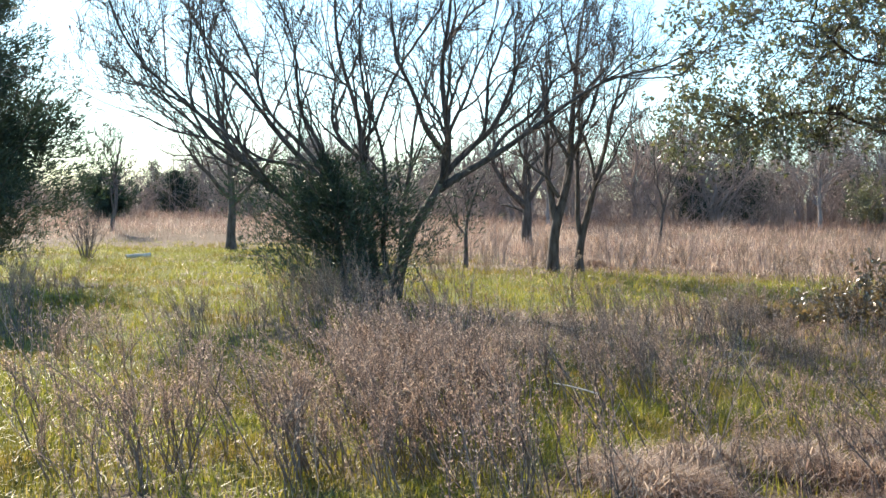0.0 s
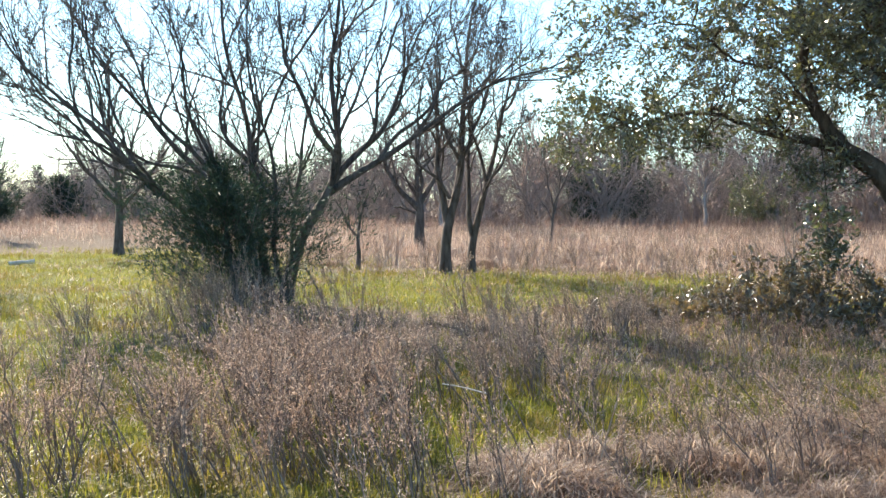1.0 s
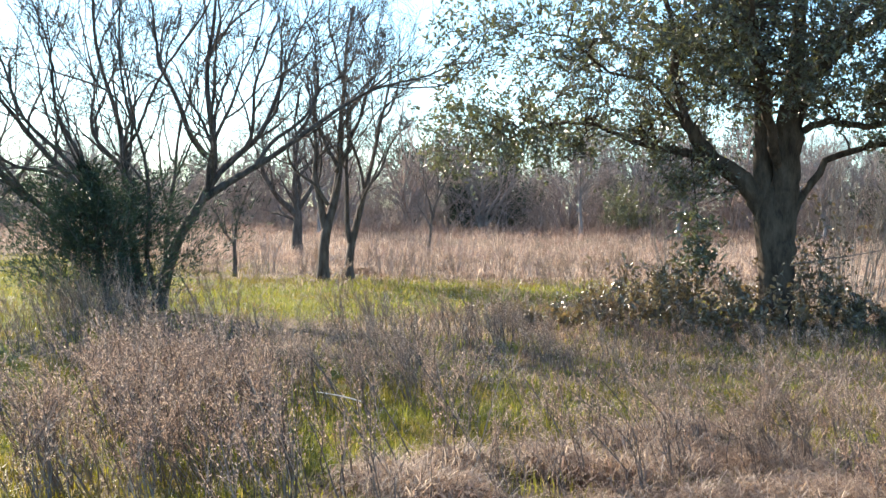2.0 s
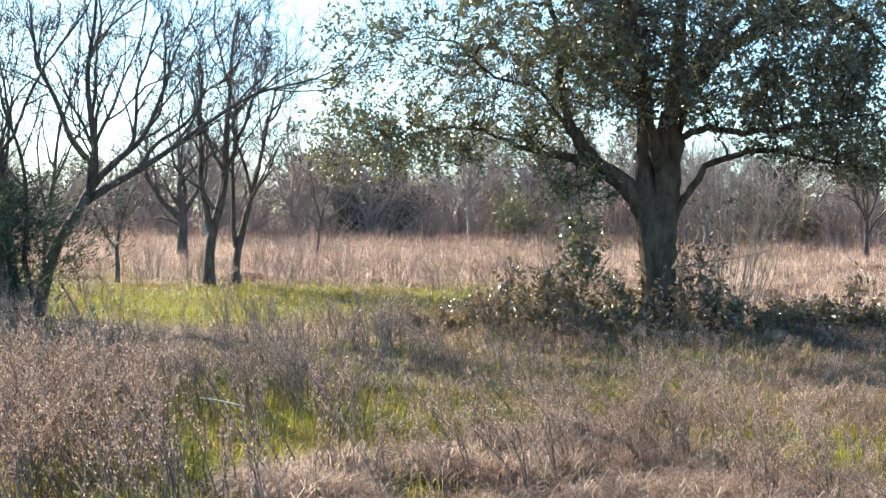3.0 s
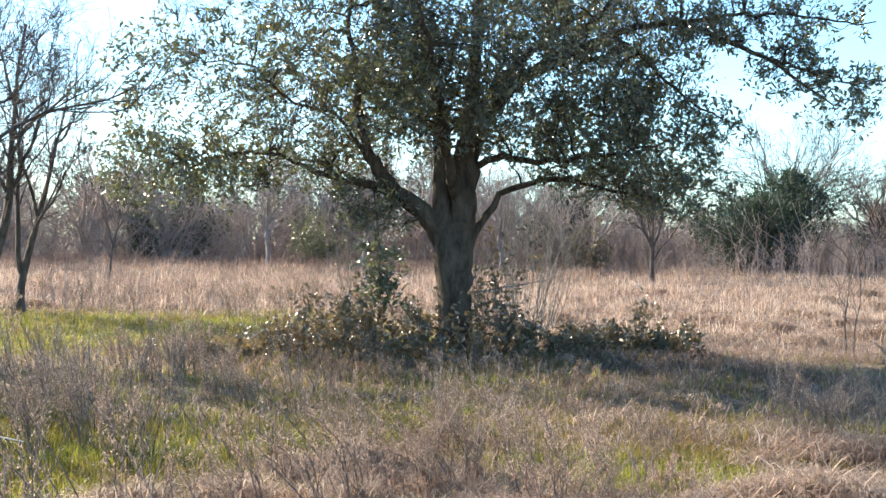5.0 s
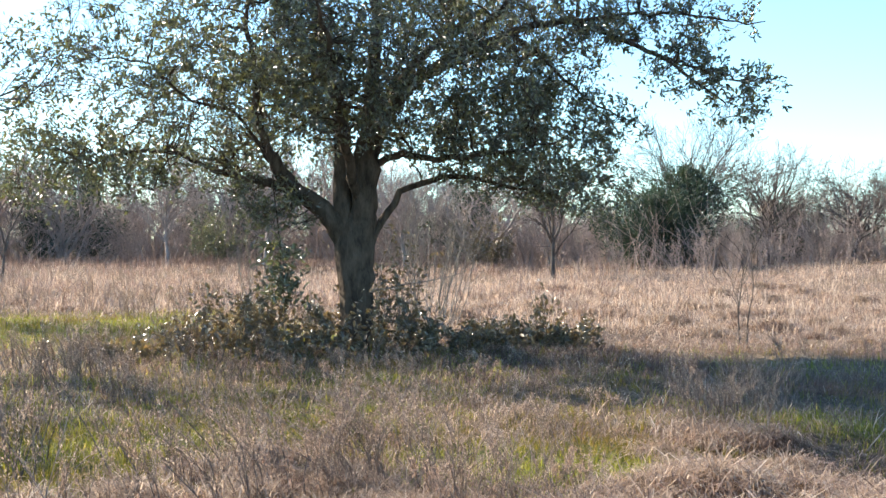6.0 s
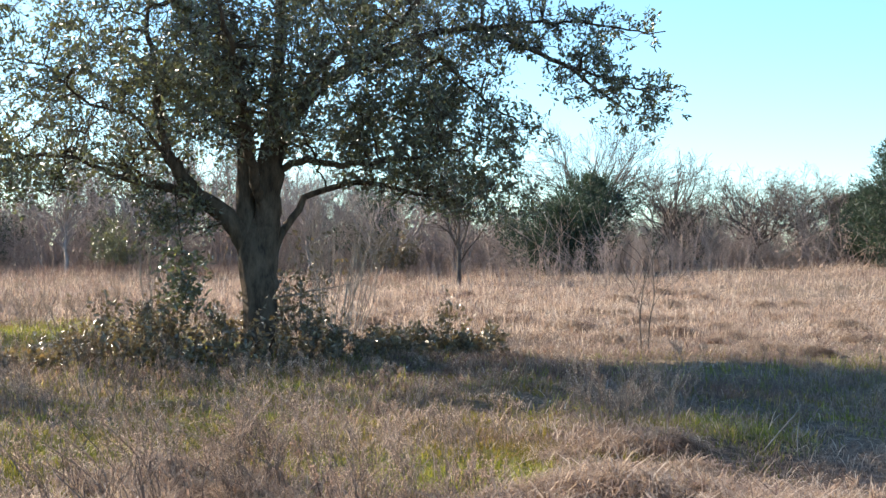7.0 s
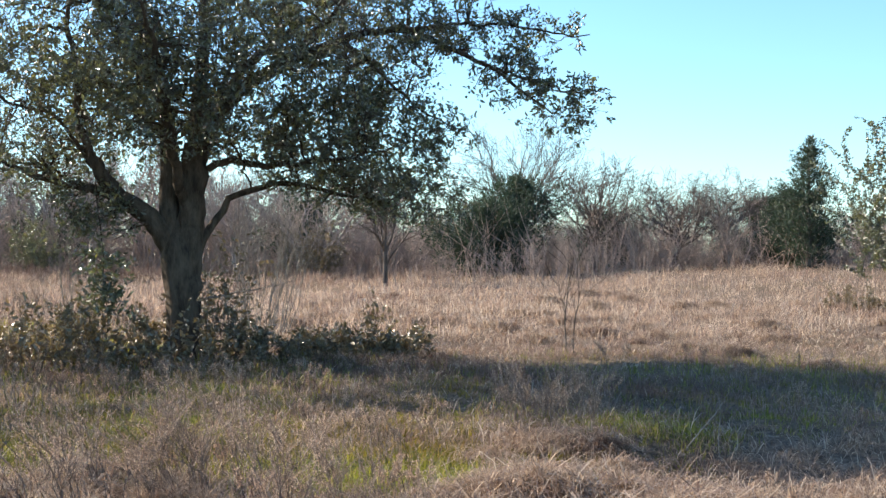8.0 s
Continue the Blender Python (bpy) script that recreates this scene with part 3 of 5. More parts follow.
def juniper(name, m, label, high, wide, seed, count, blade=0.16, lean=(0, 0), skirt=0.0, group="", ragged=0.25, point=1.0, bw=0.03, boughs=15):
    """Evergreen juniper: a trunk, side branches, and short dense sprays of scale leaves."""
    rng = np.random.default_rng(seed)
    ob = thing(name, m, label, "juniper", group)
    h = Heap()
    top = np.array([lean[0], lean[1], high])
    axis = bend([(0, 0, -0.15), top * 0.35, top * 0.7, top * 0.97], 10)
    r0 = 0.03 + 0.018 * high
    tubes(h, axis[None], np.linspace(r0, 0.012, 10)[None], 7)
    part("trunk", h, GREY_BARK, ob)
    nb = int(34 + boughs * high)
    u = rng.random(nb) ** 0.9 * (1 - skirt) + skirt
    base = np.stack([np.interp(u, np.linspace(0, 1, 10), axis[:, i]) for i in range(3)], 1)
    a = rng.random(nb) * 2 * np.pi
    prof = wide * np.clip((1 - u) ** point, 0.04, 1) * np.clip(0.6 + u / 0.25, 0, 1)
    ln = prof * rng.uniform(1 - ragged * 2, 1 + ragged, nb)
    d = np.stack([np.cos(a), np.sin(a), rng.uniform(0.15, 0.75, nb)], 1)
    s = np.linspace(0, 1, 5)[None, :, None]
    q = base[:, None] + d[:, None] * ln[:, None, None] * s
    q[..., 2] += 0.25 * ln[:, None] * s[..., 0] ** 2
    h = Heap()
    tubes(h, q, np.linspace(0.016, 0.004, 5)[None] * np.ones((nb, 1)), 3)
    part("branch_mass", h, GREY_BARK, ob, "", "stuff")
    i = rng.choice(nb, count, p=(ln + 0.1) / (ln + 0.1).sum())
    v = 0.2 + 0.85 * rng.random(count)
    at = base[i] + d[i] * (ln[i] * v)[:, None] + np.array([0, 0, 0.25]) * (ln[i] * v ** 2)[:, None]
    at += rng.normal(size=at.shape) * (0.05 + 0.16 * ln[i] * 0.5)[:, None]
    at[:, 2] = np.maximum(at[:, 2], 0.03)
    k = 5
    at = np.repeat(at, k, 0) + rng.normal(size=(count * k, 3)) * blade * 0.25
    out = np.repeat(unit(d[i] + np.array([0, 0, 0.5])), k, 0) * 1.3
    h = Heap()
    n = len(at)
    dd = unit(out + rng.normal(size=(n, 3)) * 0.8)
    sd = unit(np.cross(dd, rng.normal(size=(n, 3))))
    l2 = blade * rng.uniform(0.5, 1.3, (n, 1))
    w2 = bw * rng.uniform(0.6, 1.2, (n, 1)) / 2
    v4 = np.stack([at, at + dd * l2 * 0.5 + sd * w2, at + dd * l2, at + dd * l2 * 0.5 - sd * w2], 1)
    h.add(v4, np.arange(n)[:, None] * 4 + [0, 1, 2, 3])
    part("crown", h, JUNIPER, ob, "dark green scale-leaf sprays", "stuff", smooth=False)
    return ob


def sprout(m, label, stems, high, wide, seed, per=85, size=0.085, mat=None, name="oak_sprout", group="sprouts under the oak"):
    """Leafy root suckers: thin upright stems with leaves on their upper part."""
    rng = np.random.default_rng(seed)
    ob = thing(name, m, label, "shrub", group)
    a, rad = rng.random(stems) * 2 * np.pi, np.sqrt(rng.random(stems)) * wide
    b = np.stack([np.cos(a) * rad, np.sin(a) * rad, np.full(stems, -0.05)], 1)
    hh = high * rng.uniform(0.45, 1.1, stems)
    tip = b + np.stack([rng.normal(size=stems) * 0.2 * hh, rng.normal(size=stems) * 0.2 * hh, hh], 1)
    s = np.linspace(0, 1, 6)[None, :, None]
    q = b[:, None] * (1 - s) + tip[:, None] * s + rng.normal(size=(stems, 6, 3)) * 0.02
    r = np.linspace(0.006, 0.002, 6)[None] * np.ones((stems, 1))
    h = Heap()
    tubes(h, q, r, 4)
    t2, r2 = grow(q, r, 5, 0.25, 0.95, 50, 0.3, 4, 0.15, 0.15, rng, 0.7, 0.5)
    tubes(h, t2, r2, 3)
    part("stem_mass", h, TWIG, ob, "thin brown stems", "stuff")
    lines = np.concatenate([q[:, 2:], t2])
    n = max(per * stems // len(lines), 2)
    u = rng.random((len(lines), n)) * 3
    i = np.minimum(u.astype(int), 2)
    w = (u - i)[..., None]
    rows = np.arange(len(lines))[:, None]
    at = (lines[rows, i] * (1 - w) + lines[rows, i + 1] * w).reshape(-1, 3) + rng.normal(size=(len(lines) * n, 3)) * 0.018
    h = Heap()
    leaves(h, at, size, rng, 0.5, 0.1)
    part("foliage", h, mat or SPROUT_LEAF, ob, "", "stuff", smooth=False)
    return ob


def spot_pose(x, y, rz=0.0, dz=0.0):
    return pose(x, y, float(height(np.float64(x), np.float64(y))) + dz, 0, 0, rz)


oak_tree(spot_pose(8.06, 16.1, -26.6))

# the multi-stemmed mesquite with a juniper grown up through its foot
L = dict
LV_MESQ = [L(m=6, u0=0.25, u1=0.97, angle=33, ratio=0.36, k=8, wig=0.14, up=0.1, thin=0.62),
           L(m=7, u0=0.15, u1=0.98, angle=36, ratio=0.58, k=6, wig=0.15, up=0.06, thin=0.65),
           L(m=2, u0=0.1, u1=0.95, angle=38, ratio=0.85, k=4, wig=0.14, up=0.04)]
bare_tree("mesquite_tree", spot_pose(-0.8, 18.3), "leafless multi-stemmed mesquite with dark fanned limbs", [
    ([(0.0, 0, -0.2), (0.2, 0, 0.65), (0.46, 0, 1.2), (0.72, 0, 1.65), (0.76, 0, 2.1), (0.7, 0.1, 2.6), (0.74, 0.2, 3.2), (0.85, 0.3, 4.0), (0.9, 0.5, 5.4)], 0.17, 0.03),
    ([(-0.12, 0.1, -0.2), (-0.35, 0.1, 0.8), (-0.4, 0.1, 1.6), (-0.55, 0, 2.5), (-0.72, -0.1, 3.3), (-0.75, -0.2, 4.2), (-0.85, -0.2, 5.4)], 0.13, 0.025),
    ([(-0.15, 0.2, -0.2), (-0.55, 0.3, 0.85), (-1.1, 0.4, 1.9), (-1.8, 0.6, 2.55), (-2.5, 0.8, 3.3), (-3.1, 1.0, 4.0), (-3.7, 1.2, 5.0)], 0.13, 0.02),
    ([(-0.15, -0.1, -0.2), (-0.75, -0.2, 0.9), (-1.75, -0.4, 1.6), (-2.3, -0.5, 2.1), (-3.0, -0.8, 2.9), (-3.7, -1.0, 3.6), (-4.2, -1.2, 4.8)], 0.12, 0.02),
    ([(0.7, 0, 1.65), (1.0, -0.2, 1.85), (1.45, -0.5, 2.15), (2.2, -0.8, 2.6), (3.05, -1.1, 3.15), (3.8, -1.2, 3.5), (4.5, -1.2, 4.1)], 0.1, 0.015),
    ([(0.74, 0, 1.75), (1.2, 0.2, 2.4), (1.65, 0.4, 3.1), (2.0, 0.6, 3.7), (2.3, 0.8, 4.4), (2.5, 0.9, 5.3)], 0.09, 0.015),
    ([(0.74, 0, 2.3), (0.35, -0.2, 3.0), (0.05, -0.3, 3.6), (-0.05, -0.4, 4.1), (-0.2, -0.5, 5.0)], 0.075, 0.015),
    ([(-0.3, 0.1, 1.3), (-0.45, 0.4, 2.0), (-0.9, 0.7, 2.5), (-1.05, 0.9, 3.1), (-1.15, 1.0, 4.6)], 0.08, 0.015),
    ([(-1.75, -0.4, 1.6), (-2.6, -0.3, 2.3), (-3.3, -0.2, 2.9), (-3.9, 0, 3.7), (-4.3, 0.1, 4.5)], 0.06, 0.012),
    ([(-2.0, -0.4, 1.9), (-2.7, -0.9, 2.35), (-3.4, -1.2, 2.65), (-4.1, -1.4, 2.85), (-4.7, -1.5, 3.15)], 0.04, 0.008),
    ([(-0.5, 0.1, 0.7), (-1.2, 0.2, 1.9), (-1.9, 0.3, 3.0), (-2.5, 0.4, 4.2), (-2.9, 0.4, 5.3)], 0.08, 0.012),
    ([(-0.4, -0.1, 0.9), (-0.9, -0.3, 2.0), (-1.35, -0.5, 3.0), (-1.6, -0.6, 4.0), (-2.0, -0.7, 5.4)], 0.07, 0.012),
    ([(-1.5, -0.3, 1.5), (-2.6, -0.2, 2.1), (-3.5, 0.0, 2.8), (-4.4, 0.2, 3.8)], 0.05, 0.01),
    ([(1.45, -0.5, 2.15), (2.0, -0.3, 2.9), (2.8, 0.0, 3.6), (3.3, 0.2, 4.6)], 0.055, 0.01),
    ([(0.74, 0, 1.7), (0.95, -0.4, 2.6), (1.35, -0.8, 3.6), (1.5, -1.0, 5.0)], 0.06, 0.01),
    ([(0.1, 0.1, 0.3), (0.1, 0.9, 1.4), (0.4, 1.7, 2.8), (0.7, 2.3, 4.6)], 0.09, 0.015),
    ([(0.0, -0.1, 0.3), (-0.1, -0.8, 1.5), (-0.3, -1.5, 2.9), (-0.4, -2.0, 4.6)], 0.07, 0.015),
], 21, MESQUITE_BARK, TWIG, LV_MESQ, scale_r=0.62, extra=4, least=0.004, taper=1.5, bends=0.075)
juniper("juniper_bush", spot_pose(-1.4, 17.85), "dark green juniper bush at the foot of the mesquite", 2.15, 1.6, 31, 6500, 0.1, (-0.35, 0.1), 0.0, "", 0.5, 0.75, 0.015, 24)

# bare trees in the middle distance
LV_MID = [L(m=6, u0=0.25, u1=0.97, angle=36, ratio=0.42, k=7, wig=0.16, up=0.12, thin=0.5),
          L(m=5, u0=0.15, u1=0.98, angle=42, ratio=0.55, k=5, wig=0.2, up=0.08),
          L(m=4, u0=0.1, u1=0.95, angle=44, ratio=0.75, k=3, wig=0.22, up=0.04)]
bare_tree("bare_tree", spot_pose(2.35, 25.5), "slender leafless tree with dark upright trunk", [
    ([(0, 0, -0.2), (0.02, 0, 0.7), (0.1, 0, 1.5), (0.3, 0, 2.6), (0.45, 0.1, 4.0), (0.6, 0.2, 5.8)], 0.14, 0.03),
    ([(0.05, 0, 1.1), (-0.15, 0.1, 1.9), (-0.2, 0.2, 2.8), (-0.3, 0.3, 4.5)], 0.09, 0.02),
    ([(0.25, 0, 2.3), (0.7, -0.2, 3.2), (1.0, -0.4, 4.6)], 0.06, 0.015),
    ([(0.1, 0, 1.6), (-0.6, -0.2, 2.4), (-1.1, -0.3, 3.6)], 0.05, 0.012),
], 41, MID_BARK, TWIG, LV_MID, extra=3, least=0.004, scale_r=0.85, taper=1.2, group="bare trees behind the mesquite")
bare_tree("bare_tree", spot_pose(2.95, 25.7), "leafless tree forking low into thin stems", [
    ([(0, 0, -0.2), (0.0, 0, 0.6), (0.05, 0, 1.1), (0.3, 0, 2.0), (0.55, 0.1, 3.0), (0.9, 0.1, 4.6)], 0.11, 0.02),
    ([(0, 0, 0.8), (-0.12, 0.1, 1.6), (-0.1, 0.2, 2.6), (0.05, 0.2, 4.4)], 0.07, 0.015),
    ([(0.3, 0, 1.9), (0.7, 0.2, 2.5), (1.2, 0.3, 3.4)], 0.04, 0.012),
], 42, MID_BARK, TWIG, LV_MID, extra=3, least=0.004, scale_r=0.85, taper=1.2, group="bare trees behind the mesquite")
bare_tree("bare_tree", spot_pose(2.55, 37.0), "thick-trunked leafless tree with crooked limbs", [
    ([(0.1, 0, -0.2), (0.05, 0, 0.7), (0, 0, 1.5), (-0.1, 0, 2.2), (-0.1, 0.2, 3.8)], 0.22, 0.04),
    ([(0, 0, 1.3), (-0.7, 0.1, 2.0), (-1.1, 0.1, 2.7), (-0.9, 0.2, 3.8)], 0.12, 0.02),
    ([(0, 0, 1.4), (0.5, 0.1, 2.2), (0.8, 0.1, 3.6)], 0.11, 0.02),
], 43, MID_BARK, TWIG, LV_MID, extra=3, least=0.004, scale_r=0.85, taper=1.2, group="bare trees behind the mesquite")
bare_tree("bare_sapling", spot_pose(0.5, 27.5), "small crooked leafless sapling", [
    ([(0, 0, -0.1), (0.03, 0, 0.6), (0.05, 0, 1.1), (0.25, 0, 1.7), (0.4, 0, 2.1)], 0.055, 0.012),
    ([(0.03, 0, 0.7), (-0.3, 0, 1.2), (-0.5, 0, 1.6)], 0.03, 0.01),
], 44, GREY_BARK, GREY_BARK, LV_MID[:2])
bare_tree("bare_sapling", spot_pose(7.2, 40.0), "thin pale leafless sapling in dry grass", [
    ([(0, 0, -0.2), (0.1, 0, 0.9), (0.2, 0, 1.6), (0.5, 0, 2.4), (0.9, 0, 3.2)], 0.09, 0.02),
    ([(0.15, 0, 1.3), (-0.1, 0, 2.2), (-0.3, 0, 3.4)], 0.06, 0.015),
    ([(0.15, 0, 1.2), (0.4, 0.3, 2.1), (0.3, 0.4, 3.2)], 0.05, 0.015),
], 45, MID_BARK, GREY_BARK, LV_MID[:2], scale_r=0.55, least=0.004)
bare_tree("bare_tree", spot_pose(-5.9, 33.5), "leafless spreading tree with a short dark trunk", [
    ([(0, 0, -0.2), (-0.05, 0, 0.8), (-0.1, 0, 1.7), (-0.15, 0, 2.8), (-0.3, 0, 5.2)], 0.16, 0.03),
    ([(-0.05, 0, 1.2), (0.8, 0.2, 2.2), (1.6, 0.3, 3.6)], 0.08, 0.02),
    ([(-0.1, 0, 1.5), (-1.0, 0, 2.4), (-1.7, 0, 3.8)], 0.08, 0.02),
    ([(-0.1, 0, 1.8), (0.3, 0.6, 3.0), (0.6, 0.8, 4.6)], 0.07, 0.02),
], 46, MID_BARK, TWIG, LV_MID, extra=3, least=0.004, scale_r=0.85, taper=1.2)

bare_tree("bare_tree", spot_pose(*(24.4, 34.0)), "small leafless tree standing in the dry field", [
    ([(0, 0, -0.2), (0.02, 0, 0.8), (0.0, 0, 1.5), (-0.1, 0, 2.4), (-0.2, 0, 3.4)], 0.09, 0.02),
    ([(0, 0, 1.2), (0.35, 0.1, 1.9), (0.6, 0.1, 3.0)], 0.06, 0.015),
    ([(0, 0, 1.3), (-0.5, -0.1, 1.9), (-0.9, -0.2, 2.8)], 0.05, 0.015),
], 47, MID_BARK, MID_BARK, LV_MID, extra=3, least=0.006)
bare_tree("bare_sapling", spot_pose(12.9, 13.1), "thin leafless sapling with two stems in dry grass", [
    ([(0, 0, -0.1), (-0.02, 0, 0.5), (0.05, 0, 1.0), (0.12, 0, 1.5)], 0.013, 0.004),
    ([(0.16, 0, -0.1), (0.17, 0, 0.5), (0.2, 0, 0.9), (0.3, 0, 1.7)], 0.012, 0.004),
    ([(0.0, 0, 0.55), (-0.15, 0, 0.95), (-0.35, 0, 1.35)], 0.006, 0.002),
], 48, MID_BARK, MID_BARK, LV_MID[:1], least=0.004)


def bare_shrub(x, y, high, wide, stems, seed, label, mat, foot=0.15):
    """Many thin upright stems from one root."""
    rng = np.random.default_rng(seed)
    limbs = []
    for _ in range(stems):
        a, w, hh = rng.random() * 6.28, wide * rng.uniform(0.2, 1), high * rng.uniform(0.55, 1.05)
        dx, dy = math.cos(a) * w, math.sin(a) * w
        limbs.append(([(dx * foot, dy * foot, -0.1), (dx * (0.4 + 0.6 * foot), dy * (0.4 + 0.6 * foot), hh * 0.45), (dx, dy, hh)], 0.011, 0.003))
    ob = bare_tree("bare_shrub", spot_pose(x, y), label, limbs, seed, mat, mat,
                   [L(m=6, u0=0.25, u1=0.97, angle=28, ratio=0.35, k=5, wig=0.14, up=0.15), L(m=4, u0=0.2, u1=1, angle=35, ratio=0.4, k=3, wig=0.2, up=0.1)],
                   (5, 3, 3), least=0.0025)
    return tagged(ob, category="shrub")


bare_shrub(11.0, 19.4, 2.8, 1.7, 34, 141, "pale leafless shrub of thin stems behind the oak", PALE_BARK, 0.45)
bare_shrub(7.6, 19.2, 2.2, 0.6, 6, 142, "pale leafless shrub of thin stems behind the oak", PALE_BARK)
for i, (az, d, hi) in enumerate([(36.5, 41, 1.2), (38.2, 42, 1.6), (39.6, 42, 2.0), (41.0, 43, 2.3), (42.4, 42, 2.2), (43.8, 43, 2.4), (45.3, 43, 2.2), (46.8, 44, 1.8)]):
    bare_shrub(*(d * math.sin(radians(az)), d * math.cos(radians(az))), hi * 0.72, 2.6, 15, 150 + i, "leafless reddish-brown shrub at the field's edge", RUSSET_BARK, 0.85)

for i, (x, y, hi) in enumerate([(3.9, 27.2, 0.8), (4.9, 28.4, 1.0), (1.3, 28.8, 0.9), (6.0, 29.3, 0.8), (2.1, 27.9, 0.7), (7.4, 27.0, 0.6)]):
    bare_shrub(x, y, hi, 0.55, 10, 170 + i, "low reddish leafless shrub between meadow and field", RUSSET_BARK, 0.6)
bare_shrub(-8.4, 28.3, 1.3, 0.7, 16, 181, "leafless thorny shrub beside the juniper", GREY_BARK)

# the big juniper at the meadow's end, and a dead one beside it
juniper("juniper_tree", spot_pose(-8.15, 20.6), "large dark blue-green juniper with ragged outline", 5.6, 2.05, 51, 13000, 0.15, (0.2, 0), 0.02, "", 0.45, 0.65, 0.02)

# distant trees: a few built once and copied along the field's far edge
far_rng = np.random.default_rng(77)


def thicket_tree(name, seed, label, mat, spread, high, stems=7, least=0.008):
    rng = np.random.default_rng(seed)
    limbs = []
    for i in range(stems):
        a = rng.random() * 6.28
        dx, dy = math.cos(a) * spread * rng.uniform(0.4, 1), math.sin(a) * spread * rng.uniform(0.4, 1)
        hh = high * rng.uniform(0.75, 1.05)
        limbs.append(([(dx * 0.08, dy * 0.08, -0.2), (dx * 0.25, dy * 0.25, hh * 0.3), (dx * 0.6, dy * 0.6, hh * 0.65), (dx, dy, hh)], 0.07, 0.015))
    return bare_tree(name, pose(0, 0, 0), label, limbs, seed, mat, mat,
                     [L(m=9, u0=0.2, u1=0.97, angle=42, ratio=0.42, k=5, wig=0.2, up=0.08, thin=0.5),
                      L(m=8, u0=0.1, u1=1.0, angle=40, ratio=0.5, k=3, wig=0.2, up=0.08)], (5, 3, 3), "brush along the far edge of the field", least=least, bends=0.16)


protos = [thicket_tree("brush_tree", 90 + i, lab, mt, sp, hi) for i, (lab, mt, sp, hi) in enumerate([
    ("grey leafless brush tree in the far hedge", BRUSH_BARK, 1.8, 3.6), ("brown leafless brush tree in the far hedge", RUSSET_BARK, 2.2, 4.2),
    ("low spreading leafless brush tree in the far hedge", BRUSH_BARK, 2.8, 3.0), ("tall thin leafless tree in the far hedge", BRUSH_BARK, 1.6, 4.0)])]


def edge(az):
    """Distance of the hedge in that direction."""
    return 60 - 12 * float(np.clip((az - 20) / 20, 0, 1))


def polar(az, d):
    return d * math.sin(radians(az)), d * math.cos(radians(az))


def along(protos, azimuths, extra, s0, s1, rng):
    """Sets the built things, and copies of them, along the hedge."""
    first = [True] * len(protos)
    for az in azimuths:
        i = int(rng.integers(len(protos)))
        az = az + rng.uniform(-0.6, 0.6)
        s = rng.uniform(s0, s1) * (1 + 0.3 * float(np.clip(1.6 - abs(az - 19) / 11, 0, 1)) - 0.42 * float(np.clip((az - 34) / 7, 0, 1)) - 0.5 * float(np.clip((-11 - az) / 3, 0, 1)))
        m = spot_pose(*polar(az, edge(az) + extra + rng.uniform(-3, 6)), rng.uniform(0, 360))
        if first[i]:
            ob, first[i] = protos[i], False
            ob.matrix_world = m
        else:
            ob = copy_thing(protos[i], m)
        ob.scale = (s, s, s)


along(protos, np.arange(-26, 70, 1.25), 4, 0.8, 1.2, far_rng)
for az in np.arange(33.5, 62, 1.7):
    s = far_rng.uniform(0.55, 0.85)
    ob = copy_thing(protos[2 if far_rng.random() < 0.7 else 1], spot_pose(*polar(az + far_rng.uniform(-0.7, 0.7), edge(az) + far_rng.uniform(9, 16)), far_rng.uniform(0, 360)))
    ob.scale = (s * 1.2, s * 1.2, s)
wood = [juniper("evergreen_tree", pose(0, 0, 0), "dull green evergreen in the wood behind the hedge", hi, wi, 120 + i, 750, 0.36, (0, 0), 0.0, "evergreens behind the hedge", 0.42, pt, 0.07)
        for i, (hi, wi, pt) in enumerate([(4.4, 2.4, 0.5), (3.8, 3.0, 0.4), (5.0, 2.0, 0.7)])]
along(wood, np.arange(-26, 70, 3.2), 22, 0.7, 1.2, far_rng)

for az, d, hi, wi, sd, pt in [(13.9, 64, 4.7, 1.9, 61, 0.85), (11.9, 63, 2.2, 1.6, 62, 0.5), (-12.6, 62, 2.2, 1.3, 63, 0.7), (-15.8, 56, 1.9, 1.3, 68, 0.6), (41.9, 49, 4.1, 2.6, 64, 0.75), (40.2, 48, 2.9, 2.3, 65, 0.5),
                              (55.3, 46, 4.9, 1.8, 66, 0.9), (54.4, 48, 2.9, 1.2, 58, 0.7), (46.0, 54, 2.6, 1.6, 67, 0.5), (20.4, 66, 3.4, 2.3, 60, 0.45), (31.6, 57, 3.4, 2.0, 59, 0.45), (53.4, 54, 3.0, 1.3, 69, 0.5)]:
    juniper("juniper_tree", spot_pose(*polar(az, d)), "dark green juniper standing in the far brush", hi, wi, sd, 4200 if pt < 0.86 else 3000, 0.17, (0, 0), 0.0,
            "junipers in the far brush", 0.42 if pt < 0.8 else 0.3, pt, 0.035, 20 if pt < 0.8 else 30)


